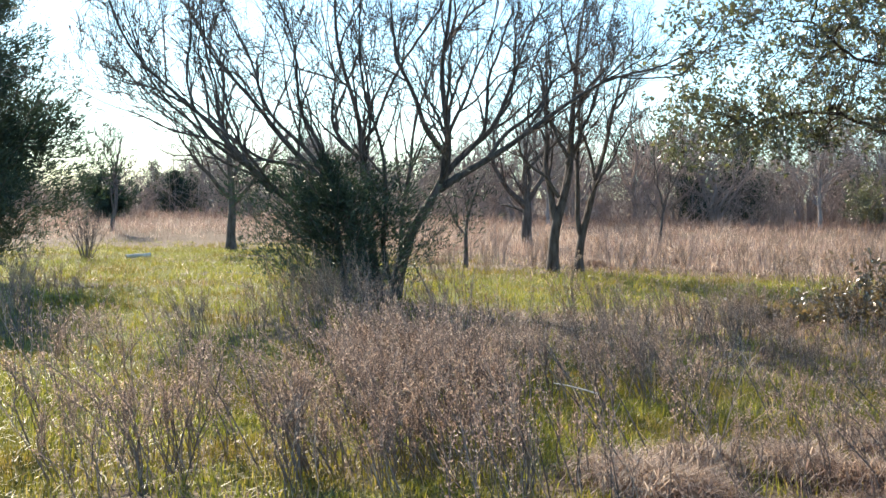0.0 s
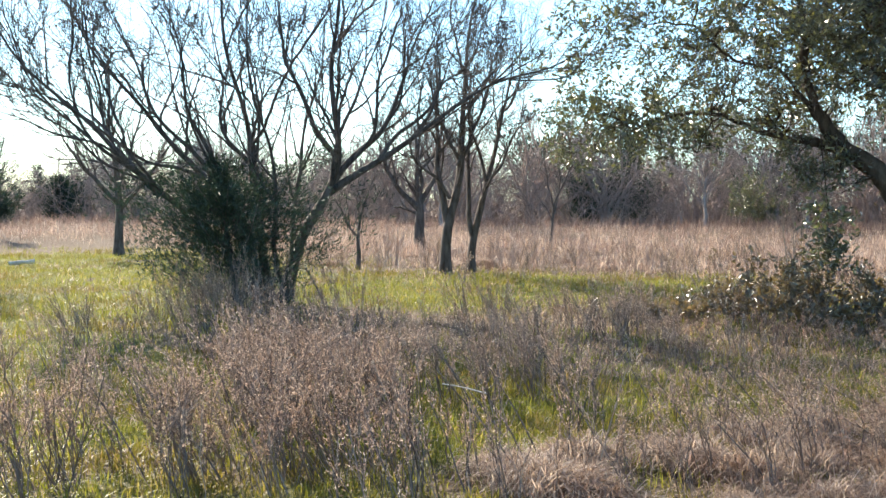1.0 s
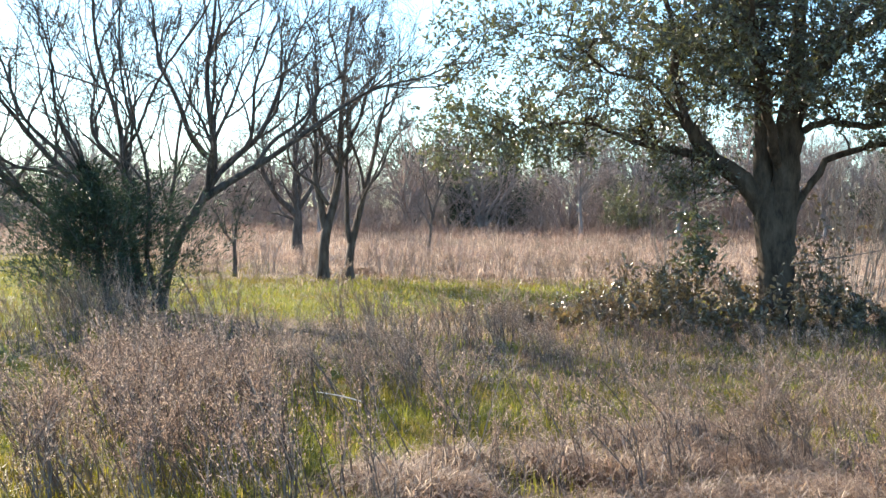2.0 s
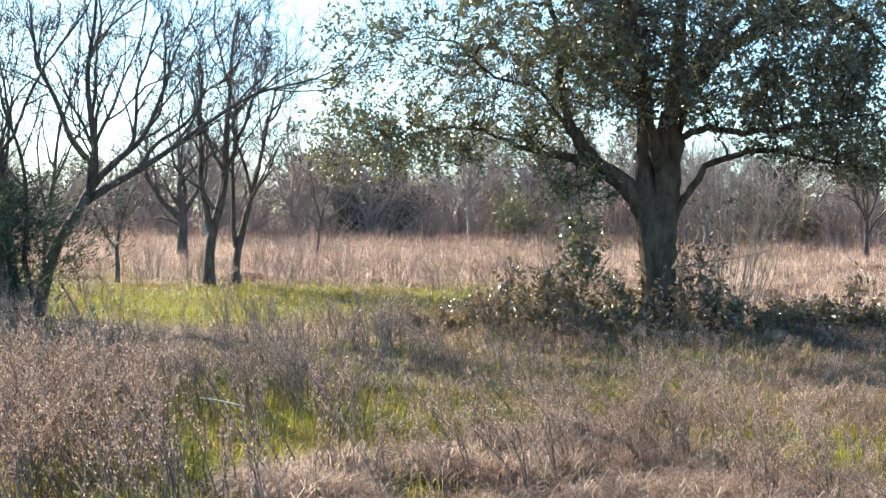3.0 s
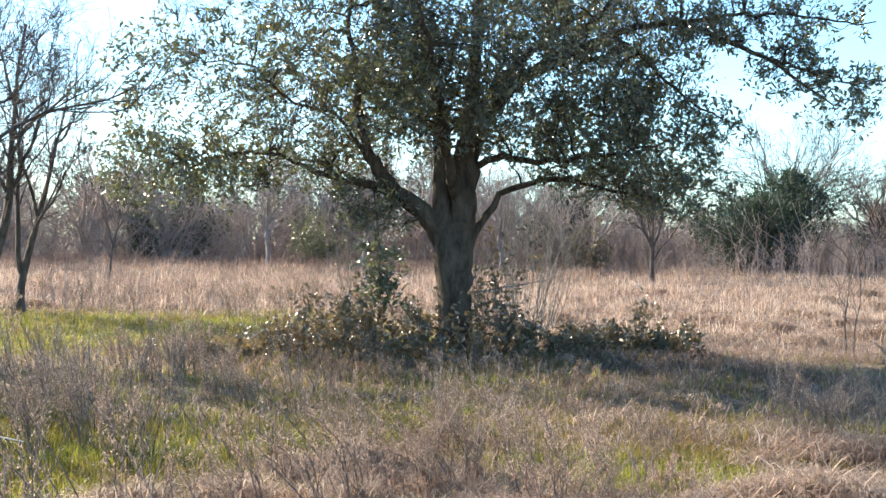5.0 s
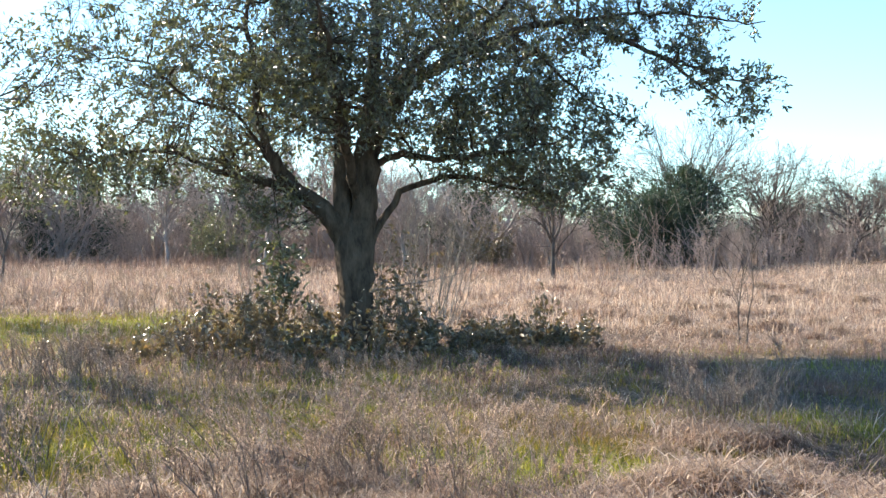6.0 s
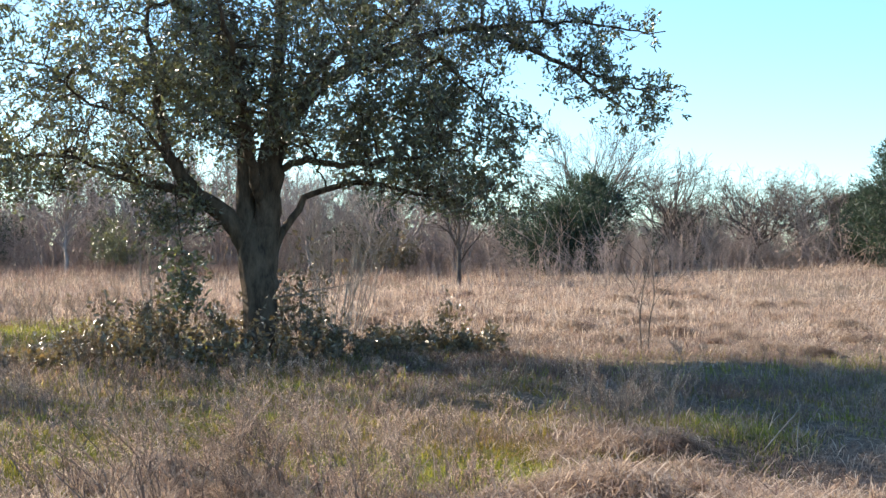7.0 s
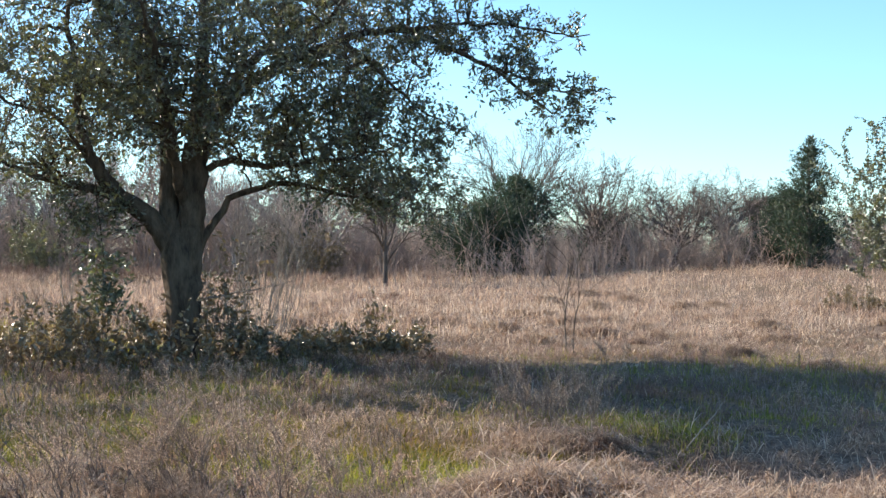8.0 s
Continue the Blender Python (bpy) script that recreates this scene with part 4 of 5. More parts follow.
def domed_tree(az, d, high, spread, seed, mat=None, stout=1.0, tangle=0.0):
    """A leafless tree with a short trunk and many fine rising branches that end in a dome."""
    rng = np.random.default_rng(seed)
    fork = high * 0.25
    limbs = [([(0, 0, -0.2), (0.03, 0, fork * 0.6), (0, 0, fork), (0.1, 0.1, high * 0.55), (0.35, 0.1, high * 0.8)], 0.15 * stout, 0.012)]
    for i in range(27 if spread > 1.5 else 7):
        a, w = i * 2.4 + rng.uniform(-0.3, 0.3), spread * math.sqrt(rng.uniform(0.08, 1.0))
        dx, dy, hh = math.cos(a) * w, math.sin(a) * w, high * (1 - 0.4 * (w / spread) ** 2) * rng.uniform(0.9, 1.03)
        z0 = fork * rng.uniform(0.75, 1.9)
        limbs.append(([(0, 0, z0), (dx * 0.42, dy * 0.42, z0 + (hh - z0) * 0.36), (dx * 0.76, dy * 0.76, z0 + (hh - z0) * 0.7), (dx, dy, hh)], 0.042 * stout, 0.008 * stout))
    return bare_tree("bare_tree", spot_pose(*polar(az, d)), "grey leafless tree rising above the far brush", limbs, seed, mat or GREY_BARK, mat or GREY_BARK,
                     [L(m=9, u0=0.3, u1=0.98, angle=28 + 20 * tangle, ratio=0.34, k=5, wig=0.14 + 0.2 * tangle, up=0.12 - 0.12 * tangle, thin=0.6),
                      L(m=7, u0=0.15, u1=1.0, angle=34 + 16 * tangle, ratio=0.5, k=3, wig=0.2, up=0.1 - 0.1 * tangle)],
                     (6, 3, 3), least=0.0085 * stout, bends=0.07 + 0.16 * tangle)


for az, d, hi, sp, sd in [(41.9, 56, 7.2, 5.0, 71), (45.6, 50, 4.7, 2.7, 72), (49.4, 50, 3.9, 3.2, 73), (51.6, 52, 3.9, 2.8, 79), (17.4, 56, 5.6, 2.4, 75), (22.0, 55, 5.0, 2.4, 80),
                          (28.5, 52, 4.6, 2.2, 83), (5.0, 56, 5.2, 2.6, 81), (-5.0, 56, 5.4, 2.6, 82), (-15.4, 46, 4.4, 0.9, 76)]:
    domed_tree(az, d, hi, sp, sd, *((GREY_BARK, 0.85 if sd == 71 else 0.75, 1.0 if az > 48 else 0.3) if az > 40 else (GREY_BARK if az < -10 else BRUSH_BARK, 0.65)))


def undergrowth():
    """Upright shoots and brambles that fill the foot of the hedge."""
    rng = np.random.default_rng(131)
    n = 7600
    az = rng.uniform(-26, 68, n)
    d = 60 - 12 * np.clip((az - 20) / 20, 0, 1) + rng.uniform(-2, 16, n)
    x, y = d * np.sin(np.radians(az)), d * np.cos(np.radians(az))
    hi = (1.2 + 1.9 * rng.random(n)) * (0.95 + 0.4 * waves(x, y, 0.22, 15)) * np.clip(1.15 - 0.6 * (az - 36) / 14, 0.55, 1.12)
    b = np.stack([x, y, height(x, y) - 0.05], 1)
    s = np.linspace(0, 1, 3)[None, :, None]
    tip = b + np.stack([rng.normal(size=n) * 0.75, rng.normal(size=n) * 0.75, 1 + 0 * hi], 1) * hi[:, None]
    p = b[:, None] * (1 - s) + tip[:, None] * s + rng.normal(size=(n, 3, 3)) * 0.06
    r = np.linspace(0.017, 0.007, 3)[None] * rng.uniform(0.5, 1.3, (n, 1))
    h = Heap()
    tubes(h, p, r, 3)
    q, rq = grow(p, r, 3, 0.3, 0.95, 55, 0.5, 2, 0.15, 0.1, rng, 0.7, 0.6)
    tubes(h, q, rq, 3)
    part("undergrowth", h, RUSSET_BARK, None, "dense grey-brown leafless undergrowth along the far hedge", "stuff")


undergrowth()


# ---- shrubs at the oak ----
srng = np.random.default_rng(5)
OAKX = np.array([math.cos(radians(26.6)), -math.sin(radians(26.6))])
OAKY = np.array([math.sin(radians(26.6)), math.cos(radians(26.6))])
for u, w, st, hi, wi in [(-3.8, -1.5, 6, 0.3, 0.5), (-3.2, -1.3, 18, 0.5, 0.7), (-2.4, -1.2, 20, 0.65, 0.6), (-1.8, -1.1, 22, 0.8, 0.5), (-1.3, -0.5, 16, 0.7, 0.4),
                         (-0.8, -1.0, 20, 0.75, 0.5), (-0.45, 0.2, 12, 1.3, 0.3), (0.5, -0.6, 16, 0.85, 0.4), (0.55, 0.2, 14, 1.5, 0.3), (1.1, -0.4, 18, 0.6, 0.5),
                         (1.75, -0.3, 20, 0.7, 0.5), (2.35, -0.1, 14, 0.6, 0.4), (2.85, 0.1, 10, 1.0, 0.25), (3.4, 0.2, 14, 0.6, 0.3), (-2.4, 0.1, 14, 0.6, 0.5), (-2.9, -1.7, 12, 0.35, 0.6), (-2.0, -1.7, 16, 0.45, 0.6), (-1.3, -1.5, 16, 0.45, 0.5),
                         (0.0, -1.0, 16, 0.4, 0.5), (0.8, -0.9, 16, 0.45, 0.5), (1.4, -0.7, 18, 0.45, 0.5), (2.0, -0.5, 18, 0.5, 0.5), (2.6, -0.3, 16, 0.45, 0.5), (3.1, -0.1, 12, 0.4, 0.4)]:
    x, y = np.array([8.06, 16.1]) + OAKX * u + OAKY * w
    sprout(spot_pose(x, y, srng.uniform(0, 360)), "leafy brown-green oak sprouts crowded round the trunk's foot", st, hi * srng.uniform(0.65, 1.45), wi, int(srng.integers(1e6)), per=int(srng.integers(20, 38)))


sprout(spot_pose(*polar(19.8, 57)), "olive-green leafy shrub at the foot of the far hedge", 34, 2.5, 1.3, 913, per=130, size=0.1, mat=OAK_LEAF,
       name="evergreen_shrub", group="shrubs along the far hedge")
sprout(spot_pose(*polar(32.2, 50)), "dull olive leafy shrub at the foot of the far hedge", 34, 2.3, 1.3, 914, per=110, size=0.1, name="evergreen_shrub", group="shrubs along the far hedge")
sprout(spot_pose(*polar(60.3, 34)), "pale grey-green evergreen shrub at the edge of the rise", 46, 4.6, 1.8, 911, per=420, size=0.085, mat=OAK_LEAF,
       name="evergreen_shrub", group="shrubs on the rise")
sprout(spot_pose(*polar(57.6, 31)), "low green shrub in dry grass on the rise", 24, 0.7, 0.9, 912, per=90, size=0.05, name="evergreen_shrub", group="shrubs on the rise")


# ---- dead wood on the ground ----
def fallen_log(x, y, rz):
    ob = thing("fallen_log", spot_pose(x, y, rz), "bleached fallen log lying in green grass", "log")
    h = Heap()
    rng = np.random.default_rng(7)
    q = wiggle(bend([(-0.28, 0, 0.09), (0.0, 0.02, 0.11), (0.3, 0, 0.14)], 9), 0.008, rng)
    tubes(h, q[None], (0.055 + 0.008 * rng.normal(size=9))[None], 9)
    part("trunk", h, DEAD_WOOD, ob)


def dead_stalk(x, y, rz, line, r, label, tip=False, mat=TWIG):
    ob = thing("dead_stalk", spot_pose(x, y, rz), label, "stalk", "dead stalks among the weeds")
    h = Heap()
    q = bend(line, 10)
    tubes(h, q[None], np.linspace(r, r * 0.5, 10)[None], 5)
    part("stem", h, mat, ob)
    if tip:
        h = Heap()
        e = q[-1]
        q = bend([e - (0, 0, 0.004), e + (-0.12, 0, 0.03), e + (-0.25, 0.02, 0.045)], 6)
        tubes(h, q[None], np.linspace(r * 0.8, r * 0.4, 6)[None], 5)
        part("stem_tip", h, DEAD_WOOD, ob, "bleached snapped top")


fallen_log(-7.2, 28.3, 20)
dead_stalk(-0.12, 17.7, 0, [(0, 0, -0.05), (-0.12, 0, 0.25), (-0.3, 0.05, 0.55)], 0.018, "dark dead stick leaning by the mesquite")
dead_stalk(1.17, 6.73, -8, [(0, 0, -0.05), (-0.12, 0, 0.22), (-0.28, 0, 0.46)], 0.006, "snapped weed stalk with a bleached broken top", True)
dead_stalk(2.5, 6.35, -20, [(0, 0, -0.05), (-0.15, 0, 0.16), (-0.38, 0, 0.4)], 0.006, "leaning dead weed stalk")
dead_stalk(-0.54, 6.6, 0, [(0, 0, -0.05), (-0.14, 0, 0.2), (-0.32, 0, 0.38)], 0.007, "leaning dead weed stalk")
dead_stalk(0.15, 6.9, 0, [(0, 0, -0.05), (-0.1, 0, 0.25), (-0.3, 0.05, 0.5)], 0.006, "leaning dead weed stalk")
dead_stalk(7.65, 5.96, -52, [(0, 0, -0.05), (-0.02, 0, 0.2), (0.02, 0, 0.36), (-0.03, 0, 0.5)], 0.006, "upright pale dry grass stalk in the oak's shade", mat=PALE_BARK)
dead_stalk(7.4, 6.15, -52, [(0, 0, -0.05), (0.14, 0, 0.14), (0.26, 0, 0.28), (0.31, 0, 0.36)], 0.006, "leaning pale dry grass stalk in the oak's shade", mat=PALE_BARK)
dead_stalk(7.2, 7.0, -50, [(0, 0, -0.05), (0.0, 0, 0.16), (0.05, 0, 0.26), (0.13, 0, 0.22)], 0.004, "bent pale grass stalk in the oak's shade", mat=PALE_BARK)

krng = np.random.default_rng(515)
for i in range(16):
    az, d, lean = krng.uniform(-14, 22), krng.uniform(6.5, 8.2), krng.uniform(0.25, 0.6)
    dead_stalk(*polar(az, d), krng.uniform(-25, 25), [(0, 0, -0.05), (-0.45 * lean, 0, 0.3), (-lean, 0.03, krng.uniform(0.5, 0.72))], 0.0055, "leaning bare brown weed stalk")


# ---- grasses and weeds ----
def scatter(n, mask, x0, x1, y0, y1, rng):
    x, y = rng.uniform(x0, x1, n), rng.uniform(y0, y1, n)
    k = rng.random(n) < mask(x, y)
    x, y = x[k], y[k]
    return np.stack([x, y, height(x, y)], 1)


def in_view(x, y, a0=-24, a1=62):
    a = np.degrees(np.arctan2(x, y))
    return ((a > a0) & (a < a1)).astype(float)


def arcs(heap, at, length, width, rng, rise=(0.35, 1.3), drift=(0.0, 0.0), hang=(0.25, 1.0)):
    """Dry blades that rise, arch over and hang: three segments each."""
    n = len(at)
    b = rng.random(n) * 2 * np.pi
    d = np.stack([np.cos(b) + drift[0], np.sin(b) + drift[1], np.zeros(n)], 1)
    side = unit(np.cross(d, np.array([0, 0, 1.0])))
    ln = (length * rng.uniform(0.5, 1.3, n))[:, None] / 3
    e = rng.uniform(*rise, n)[:, None]
    fall = rng.uniform(*hang, n)[:, None]
    w = (width * rng.uniform(0.6, 1.3, n))[:, None] / 2
    z = np.array([0, 0, 1.0])
    pts = [at]
    for s in range(3):
        pts.append(pts[-1] + ln * (np.cos(e - fall * s) * d + np.sin(e - fall * s) * z))
    v = np.stack([pts[0], pts[1] + side * w, pts[1] - side * w, pts[2] + side * w * 0.7, pts[2] - side * w * 0.7, pts[3]], 1)
    i = np.arange(n)[:, None] * 6
    heap.add(v, i + [2, 1, 3, 4], np.concatenate([i + [0, 1, 2], i + [4, 3, 5]]))


def tufts(t, k, spread, rng):
    at = np.repeat(t, k, 0)
    at[:, :2] += rng.normal(size=(len(at), 2)) * spread
    return at


def green_grass():
    rng = np.random.default_rng(101)
    t = scatter(138000, lambda x, y: np.clip(green_mask(x, y) * 1.2, 0, 1) * in_view(x, y) * np.clip(17 / np.hypot(x, y), 0, 1), -15, 16, 5.5, 38, rng)
    k = 4
    near = t[np.hypot(t[:, 0], t[:, 1]) < 12.5]
    at = tufts(t, k, 0.03, rng)
    tall = np.repeat(np.clip(0.1 + 0.06 * waves(t[:, 0], t[:, 1], 1.5, 12) + 0.05 * rng.normal(size=len(t)), 0.05, 0.3) * np.clip(np.hypot(t[:, 0], t[:, 1]) / 14, 0.6, 1), k)
    h = Heap()
    blades(h, at, tall, 0.009, 0.5, rng)
    blades(h, tufts(near, 7, 0.07, rng), np.full(len(near) * 7, 0.06), 0.008, 0.7, rng)
    close = t[np.hypot(t[:, 0], t[:, 1]) < 10.5]
    blades(h, tufts(close, 12, 0.1, rng), np.full(len(close) * 12, 0.11), 0.0075, 0.6, rng)
    part("green_grass", h, GREEN_BLADE, None, "fresh green winter grass in short tufts", "stuff", False)


def field_grass():
    rng = np.random.default_rng(102)
    t = scatter(95000, lambda x, y: field_mask(x, y) * in_view(x, y) * np.clip(30 / np.hypot(x, y), 0, 1) ** 1.5, -32, 62, 14, 64, rng)
    tall = (0.64 - 0.36 * straw_mask(t[:, 0], t[:, 1])) * (0.85 + 0.3 * waves(t[:, 0], t[:, 1], 0.8, 21) + 0.4 * waves(t[:, 0], t[:, 1], 2.6, 22))
    k = 4
    pale = rng.random(len(t)) < 0.04 + 0.92 * straw_mask(t[:, 0], t[:, 1])
    # Short brown tufts cover soil in the oak's shadow and warm its tone.
    shade = scatter(15000, lambda x, y: 0.75 * spot(x, y, 11.6, 9.8, 4.6, 4.8) * np.clip(0.5 + 0.9 * waves(x, y, 1.7, 52), 0.05, 1), 5.5, 19, 4.5, 17, rng)
    for sel, name, mat, lab in ((~pale, "field_grass", FIELD_BLADE, "tall dry pinkish-tan prairie grass of the field"),
                                (pale, "bleached_grass", BLEACHED_BLADE, "low bleached straw grass of the open field")):
        h = Heap()
        blades(h, tufts(t[sel], k, 0.14, rng), np.repeat(tall[sel], k), 0.011, 0.5, rng, 0.5)
        arcs(h, tufts(t[sel], 2, 0.14, rng), np.repeat(tall[sel], 2) * 1.2, 0.011, rng)
        if mat is FIELD_BLADE:
            arcs(h, tufts(shade, 9, 0.07, rng), np.full(len(shade) * 9, 0.2), 0.0065, rng, (0.5, 1.5))
        part(name, h, mat, None, lab, "stuff", False)


def straw_grass():
    rng = np.random.default_rng(103)
    # Straw is thinned around (11.8, 9.8) and (9.3, 7.6) to deepen the oak's shadow.
    t = scatter(92000, lambda x, y: np.clip(0.5 + 0.25 * spot(x, y, 4.5, 10, 3, 4) + straw_mask(x, y) - 0.38 * green_mask(x, y), 0.03, 1) * in_view(x, y) * (1 - field_mask(x, y) * 0.5)
                * np.clip(11 / np.hypot(x, y), 0, 1) * np.clip((x - 0.3) / 2.5, 0.16, 1) * (1 - 0.6 * spot(x, y, 11.8, 9.8, 4.2, 4.2)) * (1 - 0.92 * spot(x, y, 5.25, 7.0, 0.9, 1.0)) * (1 - 0.75 * spot(x, y, 9.3, 7.6, 1.8, 1.3)) * np.clip(0.6 + 0.6 * waves(x, y, 1.3, 31), 0.1, 1), -8, 26, 4, 30, rng)
    k = 7
    h = Heap()
    arcs(h, tufts(t, k, 0.07, rng), np.repeat(0.15 + 0.15 * rng.random(len(t)), k), np.repeat(0.0055 * np.clip(np.hypot(t[:, 0], t[:, 1]) / 9, 1, 2.6), k), rng)
    # Also thinned at (9.3, 7.6), to keep the oak's shadow dark there.
    near = scatter(11000, lambda x, y: np.clip(0.55 + straw_mask(x, y) - 0.6 * green_mask(x, y), 0.05, 1) * in_view(x, y) * np.clip((x - 0.3) / 2.5, 0.16, 1)
                   * np.clip(0.35 + 1.3 * waves(x, y, 2.3, 33), 0.04, 1) * (1 - 0.92 * spot(x, y, 5.25, 7.0, 0.9, 1.0)) * (1 - 0.75 * spot(x, y, 9.3, 7.6, 1.8, 1.3)), -3, 9.5, 4, 10.5, rng)
    foot = scatter(5000, lambda x, y: (y < 4.2) * np.clip(0.6 + 0.6 * waves(x, y, 1.3, 31), 0.1, 1), -7, 9, -4, 4.3, rng)
    band = scatter(7000, lambda x, y: spot(x, y, 5.8, 13.3, 5.2, 2.7) * np.clip(0.55 + 0.8 * waves(x, y, 1.5, 35), 0.08, 1), -0.5, 12, 9.5, 17, rng)
    arcs(h, tufts(band, 7, 0.08, rng), np.full(len(band) * 7, 0.17), 0.008, rng)
    arcs(h, tufts(foot, 6, 0.07, rng), np.repeat(0.1 + 0.15 * rng.random(len(foot)), 6), 0.006, rng)
    arcs(h, tufts(near, 6, 0.06, rng), np.repeat(0.1 + 0.2 * rng.random(len(near)), 6), 0.0055, rng)
    part("straw_grass", h, STRAW_BLADE, None, "bleached dry straw grass lying in tangled tufts", "stuff", False)


def plumes(heap, p, u0, m, wide, size, rng):
    """Curled dry leaves and seed tufts crowded along the upper part of the stems p (n, k, 3)."""
    n, k, _ = p.shape
    u = (u0 + (1 - u0) * rng.random((n, m))) * (k - 1)
    i = np.minimum(u.astype(int), k - 2)
    w = (u - i)[..., None]
    rows = np.arange(n)[:, None]
    a, b = p[rows, i], p[rows, i + 1]
    out = unit(rng.normal(size=(n, m, 3)))
    at = a * (1 - w) + b * w + out * wide * rng.random((n, m, 1)) ** 0.7
    d = unit(0.8 * out + rng.normal(size=out.shape) * 0.6 + 1.1 * unit(b - a))
    sd = unit(np.cross(d, rng.normal(size=d.shape)))
    ln = size * rng.uniform(0.5, 1.5, (n, m, 1))
    v = np.stack([at, at + d * ln * 0.55 + sd * ln * 0.26, at + d * ln - sd * ln * 0.08], 2)
    heap.add(v, np.arange(n * m)[:, None] * 3 + [0, 1, 2])


def weeds():
    """Dead forbs in clumps: a few stems fanned from one root, each ending in a dense dry plume."""
    rng = np.random.default_rng(104)
    root = scatter(2700, lambda x, y: weed_mask(x, y) * in_view(x, y), -7, 16, 4, 17.5, rng)
    tall = scatter(22, lambda x, y: 1.0 + 0 * x, -2.0, -0.7, 15.4, 16.8, rng)
    low = scatter(120, lambda x, y: spot(x, y, 6.9, 13.4, 4.6, 2.0) * (1 - 0.5 * green_mask(x, y)), 2, 12, 11, 16, rng)
    root = np.concatenate([root, low])
    tall_from = len(root)
    root = np.concatenate([root, tall])
    k = 6
    b = tufts(root, k, 0.07, rng)
    n = len(b)
    az = np.degrees(np.arctan2(root[:, 0], root[:, 1]))
    hh = np.repeat(rng.uniform(0.36, 0.74, len(root)) * np.clip(1 - (az - 12) / 34, 0.42, 1) * np.where(np.arange(len(root)) < tall_from, 1, 1.2) * np.where((np.arange(len(root)) >= tall_from - len(low)) & (np.arange(len(root)) < tall_from), 0.7, 1), k) * rng.uniform(0.65, 1.1, n)
    s = np.linspace(0, 1, 4)[None, :, None]
    tip = b + np.stack([(rng.normal(size=n) * 0.26 - 0.16) * hh, rng.normal(size=n) * 0.24 * hh, hh], 1)
    p = b[:, None] * (1 - s) + tip[:, None] * s
    p[:, 1:] += rng.normal(size=(n, 3, 3)) * 0.014
    r = np.linspace(0.0036, 0.0018, 4)[None] * rng.uniform(0.7, 1.5, (n, 1))
    h = Heap()
    tubes(h, p, r, 3)
    q, r2 = grow(p, r, 4, 0.4, 0.95, 28, 0.3, 3, 0.12, 0.25, rng, 0.75, 0.6)
    tubes(h, q, np.maximum(r2, 0.0013), 3)
    part("weed_stems", h, WEED_STEM, None, "dead brown upright weed stems", "stuff", False)
    h = Heap()
    plumes(h, p, 0.55, 34, 0.018, 0.0165, rng)
    plumes(h, q, 0.25, 12, 0.011, 0.016, rng)
    part("weed_heads", h, WEED_HEAD, None, "dry grey-mauve seed plumes and curled leaves", "stuff", False)


def tussock(seed, label):
    """One bunch of long dry grass, arching out of a dense brown foot."""
    rng = np.random.default_rng(seed)
    ob = thing("grass_tussock", pose(0, 0, 0), label, "grass tussock", "dry tussocks in the rough grass")
    lean = rng.normal(size=2) * 0.22
    at = np.zeros((680, 3))
    at[:, :2] = rng.normal(size=(680, 2)) * 0.075
    h = Heap()
    arcs(h, at, np.full(680, 0.33), 0.0048, rng, (0.5, 1.5), lean, (0.6, 1.6))
    part("blade_mass", h, STRAW_BLADE, ob, "long dry arching blades", "stuff", False)
    h = Heap()
    arcs(h, at[:300] * 1.25, np.full(300, 0.3), 0.0045, rng, (0.7, 1.5), lean, (0.7, 1.7))
    part("pale_blade_mass", h, BLEACHED_BLADE, ob, "bleached curling blades", "stuff", False)
    h = Heap()
    at = np.zeros((200, 3))
    at[:, :2] = rng.normal(size=(200, 2)) * 0.12
    arcs(h, at, np.full(200, 0.22), 0.008, rng, (0.4, 1.5), lean, (0.4, 1.2))
    part("old_blade_mass", h, FIELD_BLADE, ob, "short brown dead blades at the foot", "stuff", False)
    return ob


def dead_weed(seed, label):
    """One dead forb: stems fanned from a root, with side twigs and a dense dry plume on each."""
    rng = np.random.default_rng(seed)
    ob = thing("dead_weed", pose(0, 0, 0), label, "weed", "dead weeds nearest the path")
    heads, twigs, stems = Heap(), Heap(), int(rng.integers(4, 8))
    for _ in range(stems):
        hh = rng.uniform(0.45, 0.82)
        foot = np.append(rng.normal(size=2) * 0.03, -0.03)
        line = sway(bend([foot, foot + (rng.normal() * 0.1 - 0.08, rng.normal() * 0.08, hh * 0.55), foot + (rng.normal() * 0.2 - 0.18, rng.normal() * 0.16, hh)], 7), 0.01, rng)[None]
        r = np.linspace(0.0048, 0.002, 7)[None] * rng.uniform(0.8, 1.2)
        h = Heap()
        tubes(h, line, r, 4)
        q, rq = grow(line, r, 8, 0.4, 0.96, 30, 0.26, 4, 0.12, 0.25, rng, 0.7, 0.6)
        tubes(twigs, q, np.maximum(rq, 0.0013), 3)
        part("stem", h, WEED_STEM, ob)
        plumes(heads, line, 0.5, 120, 0.02, 0.0145, rng)
        plumes(heads, q, 0.25, 24, 0.011, 0.0135, rng)
    part("twig_mass", twigs, WEED_STEM, ob, "", "stuff", False)
    part("seed_plume", heads, WEED_HEAD, ob, "dry grey-mauve plumes", "stuff", False)
    return ob


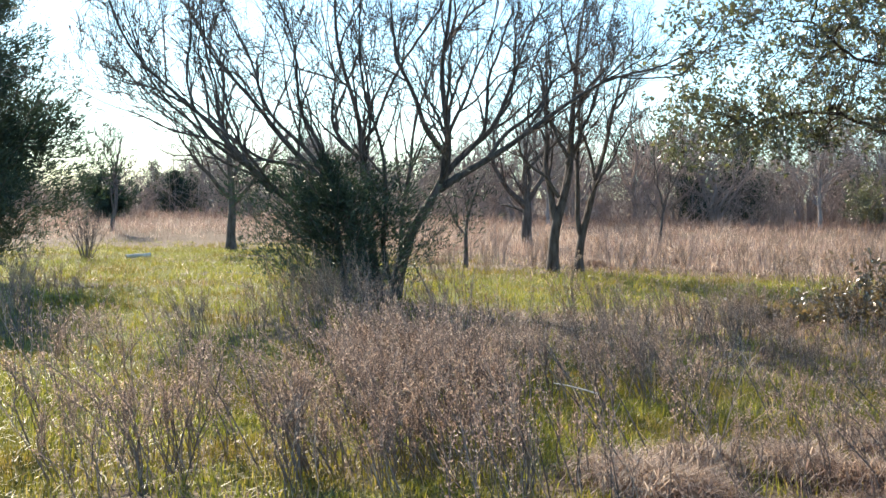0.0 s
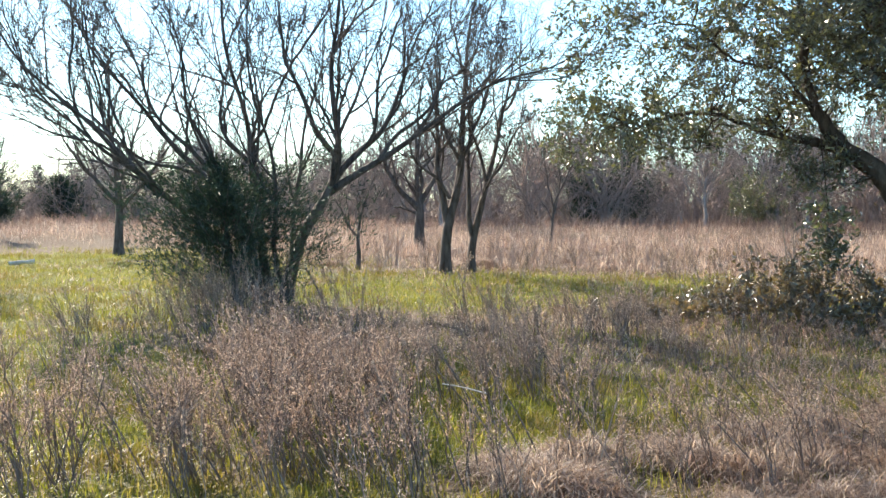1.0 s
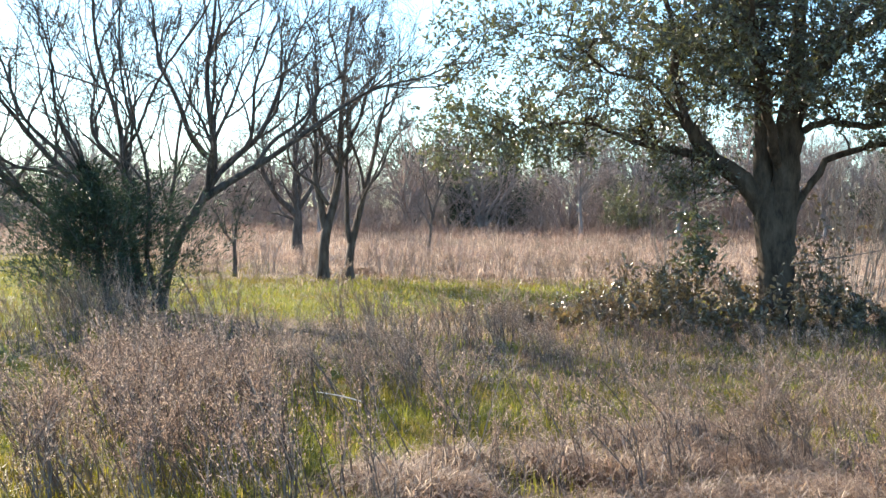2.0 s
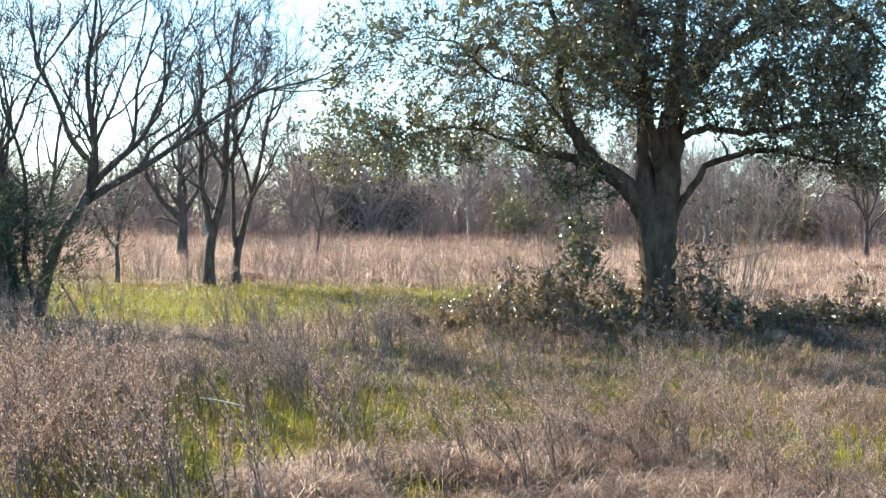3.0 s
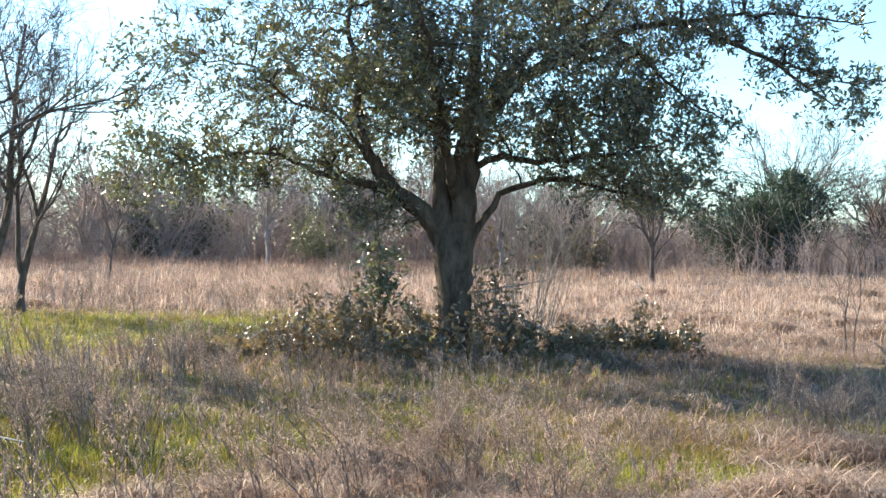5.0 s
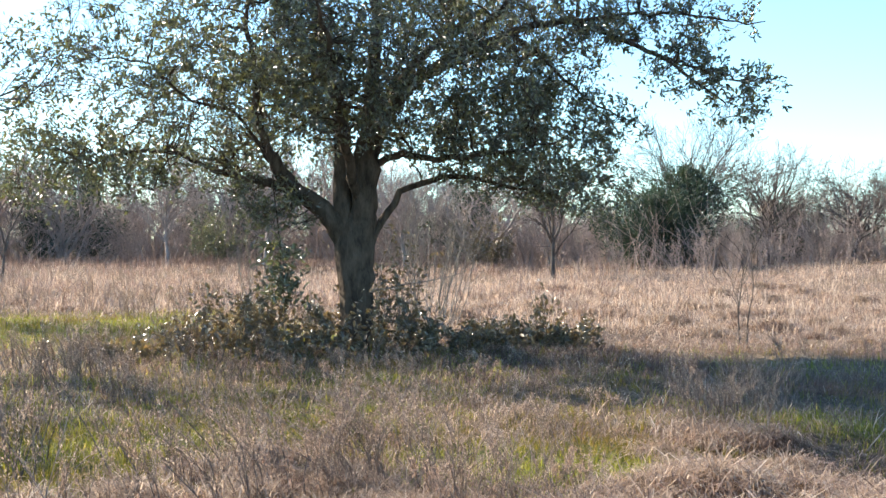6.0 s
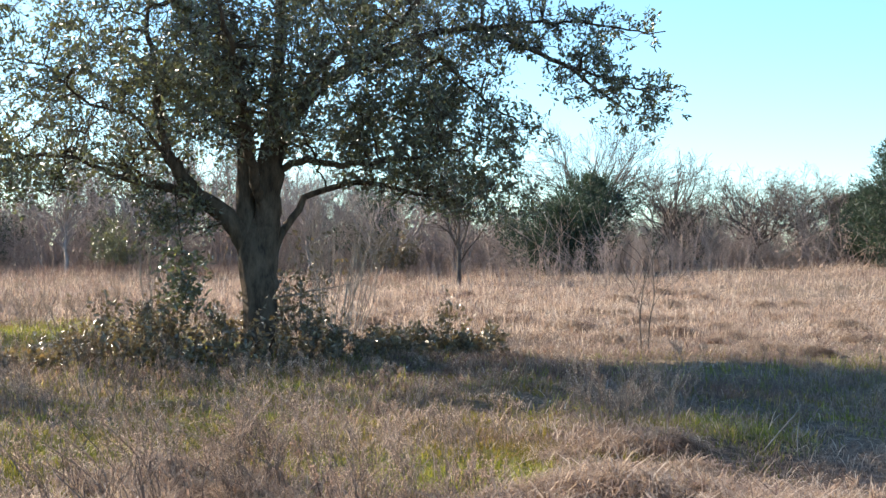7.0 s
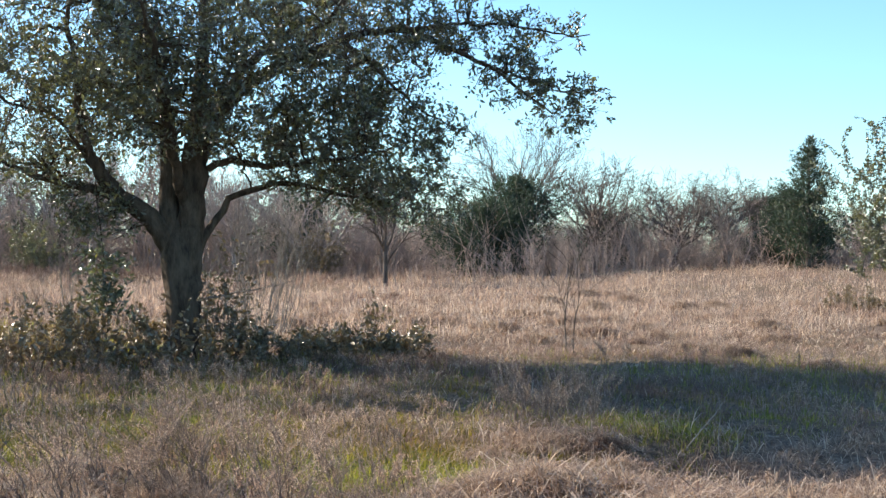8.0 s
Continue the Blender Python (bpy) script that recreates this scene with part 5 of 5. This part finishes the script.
WEEDS = [dead_weed(400 + i, lab) for i, lab in enumerate(["dead brown weed with grey plumes among dry grass", "tall dead weed with several bare stems", "leaning dead weed with feathery grey heads",
                                                         "dense dead weed with mauve-grey plumes", "thin dead weed with sparse dry heads"])]
wrng = np.random.default_rng(410)
placed = 0
while placed < 105:
    az, d = wrng.uniform(-20, 40), wrng.uniform(6.3, 9.6)
    x, y = polar(az, d)
    if wrng.random() > float(weed_mask(np.float64(x), np.float64(y))) * 1.3:
        continue
    if abs(az - 9.0) < 3.4 and d < 8.2:
        continue
    m = spot_pose(x, y, wrng.uniform(-50, 50))
    ob = WEEDS[placed] if placed < 5 else copy_thing(WEEDS[placed % 5], m)
    ob.matrix_world = m
    s = wrng.uniform(0.7, 1.1) * (1 - 0.3 * max(0.0, (az - 10) / 30))
    ob.scale = (s, s, s)
    placed += 1

TUSSOCKS = [tussock(300 + i, lab) for i, lab in enumerate(["pale dry bunchgrass tussock with arching blades", "bleached bunchgrass tussock, partly flattened", "low tan bunchgrass tussock in rough grass"])]
trng = np.random.default_rng(310)
placed = 0
while placed < 150:
    az, d = trng.uniform(6, 60), trng.uniform(6.2, 10.5)
    x, y = polar(az, d)
    if d > 8.2 + 1.0 * math.sin(az * 0.35) - 0.5 * max(0.0, (az - 38) / 12) or (az < 26 and trng.random() < 0.6) or float(green_mask(np.float64(x), np.float64(y))) > 0.5 or (33 < az < 40 and d > 6.7) or (az > 48 and d > 7.9):
        continue
    m = spot_pose(x, y, trng.uniform(0, 360))
    ob = TUSSOCKS[placed] if placed < 3 else copy_thing(TUSSOCKS[placed % 3], m)
    ob.matrix_world = m
    s = trng.uniform(0.5, 1.25)
    ob.scale = (s, s, s * trng.uniform(0.65, 1.1))
    placed += 1

for i in range(90):
    az, d = trng.uniform(31, 60), trng.uniform(17.5, 36)
    if i > 64:
        az, d = trng.uniform(-4, 31), trng.uniform(27, 40)
    m = spot_pose(*polar(az, d), trng.uniform(0, 360))
    ob = copy_thing(TUSSOCKS[i % 3], m)
    s = trng.uniform(0.8, 1.5)
    ob.scale = (s * 1.2, s * 1.2, s * trng.uniform(0.7, 1.1))

for az, d, s in [(-19.4, 16.5, 1.0), (-18.6, 17.2, 1.2), (-17.7, 16.9, 0.9), (-19.0, 15.6, 0.9), (-16.8, 17.5, 0.8)]:
    ob = copy_thing(WEEDS[int(d * 10) % 5], spot_pose(*polar(az, d), az * 40))
    ob.scale = (s, s, s)

for az, d in [(41.5, 9.2), (43.0, 9.6), (44.5, 9.3), (46.2, 9.4), (42.4, 8.6), (47.4, 8.8), (45.4, 8.5), (50.5, 7.6), (53.0, 7.5)]:
    ob = copy_thing(TUSSOCKS[int(az) % 3], spot_pose(*polar(az, d), az * 77))
    s = trng.uniform(1.0, 1.5)
    ob.scale = (s, s, s * trng.uniform(0.6, 0.9))
for az, d, s in [(44.2, 7.5, 1.7), (40.6, 6.9, 1.5), (50.3, 6.9, 1.6), (57.4, 6.8, 1.5), (46.6, 6.6, 1.4), (53.6, 7.3, 1.4), (48.0, 7.6, 1.3), (37.8, 6.5, 1.2)]:
    ob = copy_thing(TUSSOCKS[int(az) % 3], spot_pose(*polar(az, d), az * 31))
    ob.scale = (s, s, s * 0.8)
for az, d in [(42.6, 10.6), (43.4, 10.2), (44.1, 10.8), (44.9, 10.4), (45.6, 10.9), (43.0, 11.2), (46.2, 10.3), (44.4, 9.8)]:
    ob = copy_thing(WEEDS[int(d * 10) % 5], spot_pose(*polar(az, d), az * 50))
    s = trng.uniform(0.6, 0.85)
    ob.scale = (s, s, s)

for az, d in [(46.5, 16.8), (47.6, 17.4), (48.8, 16.6), (50.1, 17.1), (51.0, 16.4), (52.3, 16.9), (53.6, 16.2), (55.0, 16.6), (56.4, 16.0), (49.4, 18.2), (54.4, 18.0), (42.8, 18.6), (44.6, 18.0)]:
    ob = copy_thing(WEEDS[int(az) % 5], spot_pose(*polar(az, d), az * 61))
    s = trng.uniform(0.35, 0.65)
    ob.scale = (s, s, s)

for i in range(46):
    ob = copy_thing(WEEDS[i % 5], spot_pose(*polar(trng.uniform(-3, 26), trng.uniform(22.5, 31)), trng.uniform(0, 360)))
    s = trng.uniform(0.7, 1.3)
    ob.scale = (s, s, s)

green_grass()
field_grass()
straw_grass()
weeds()
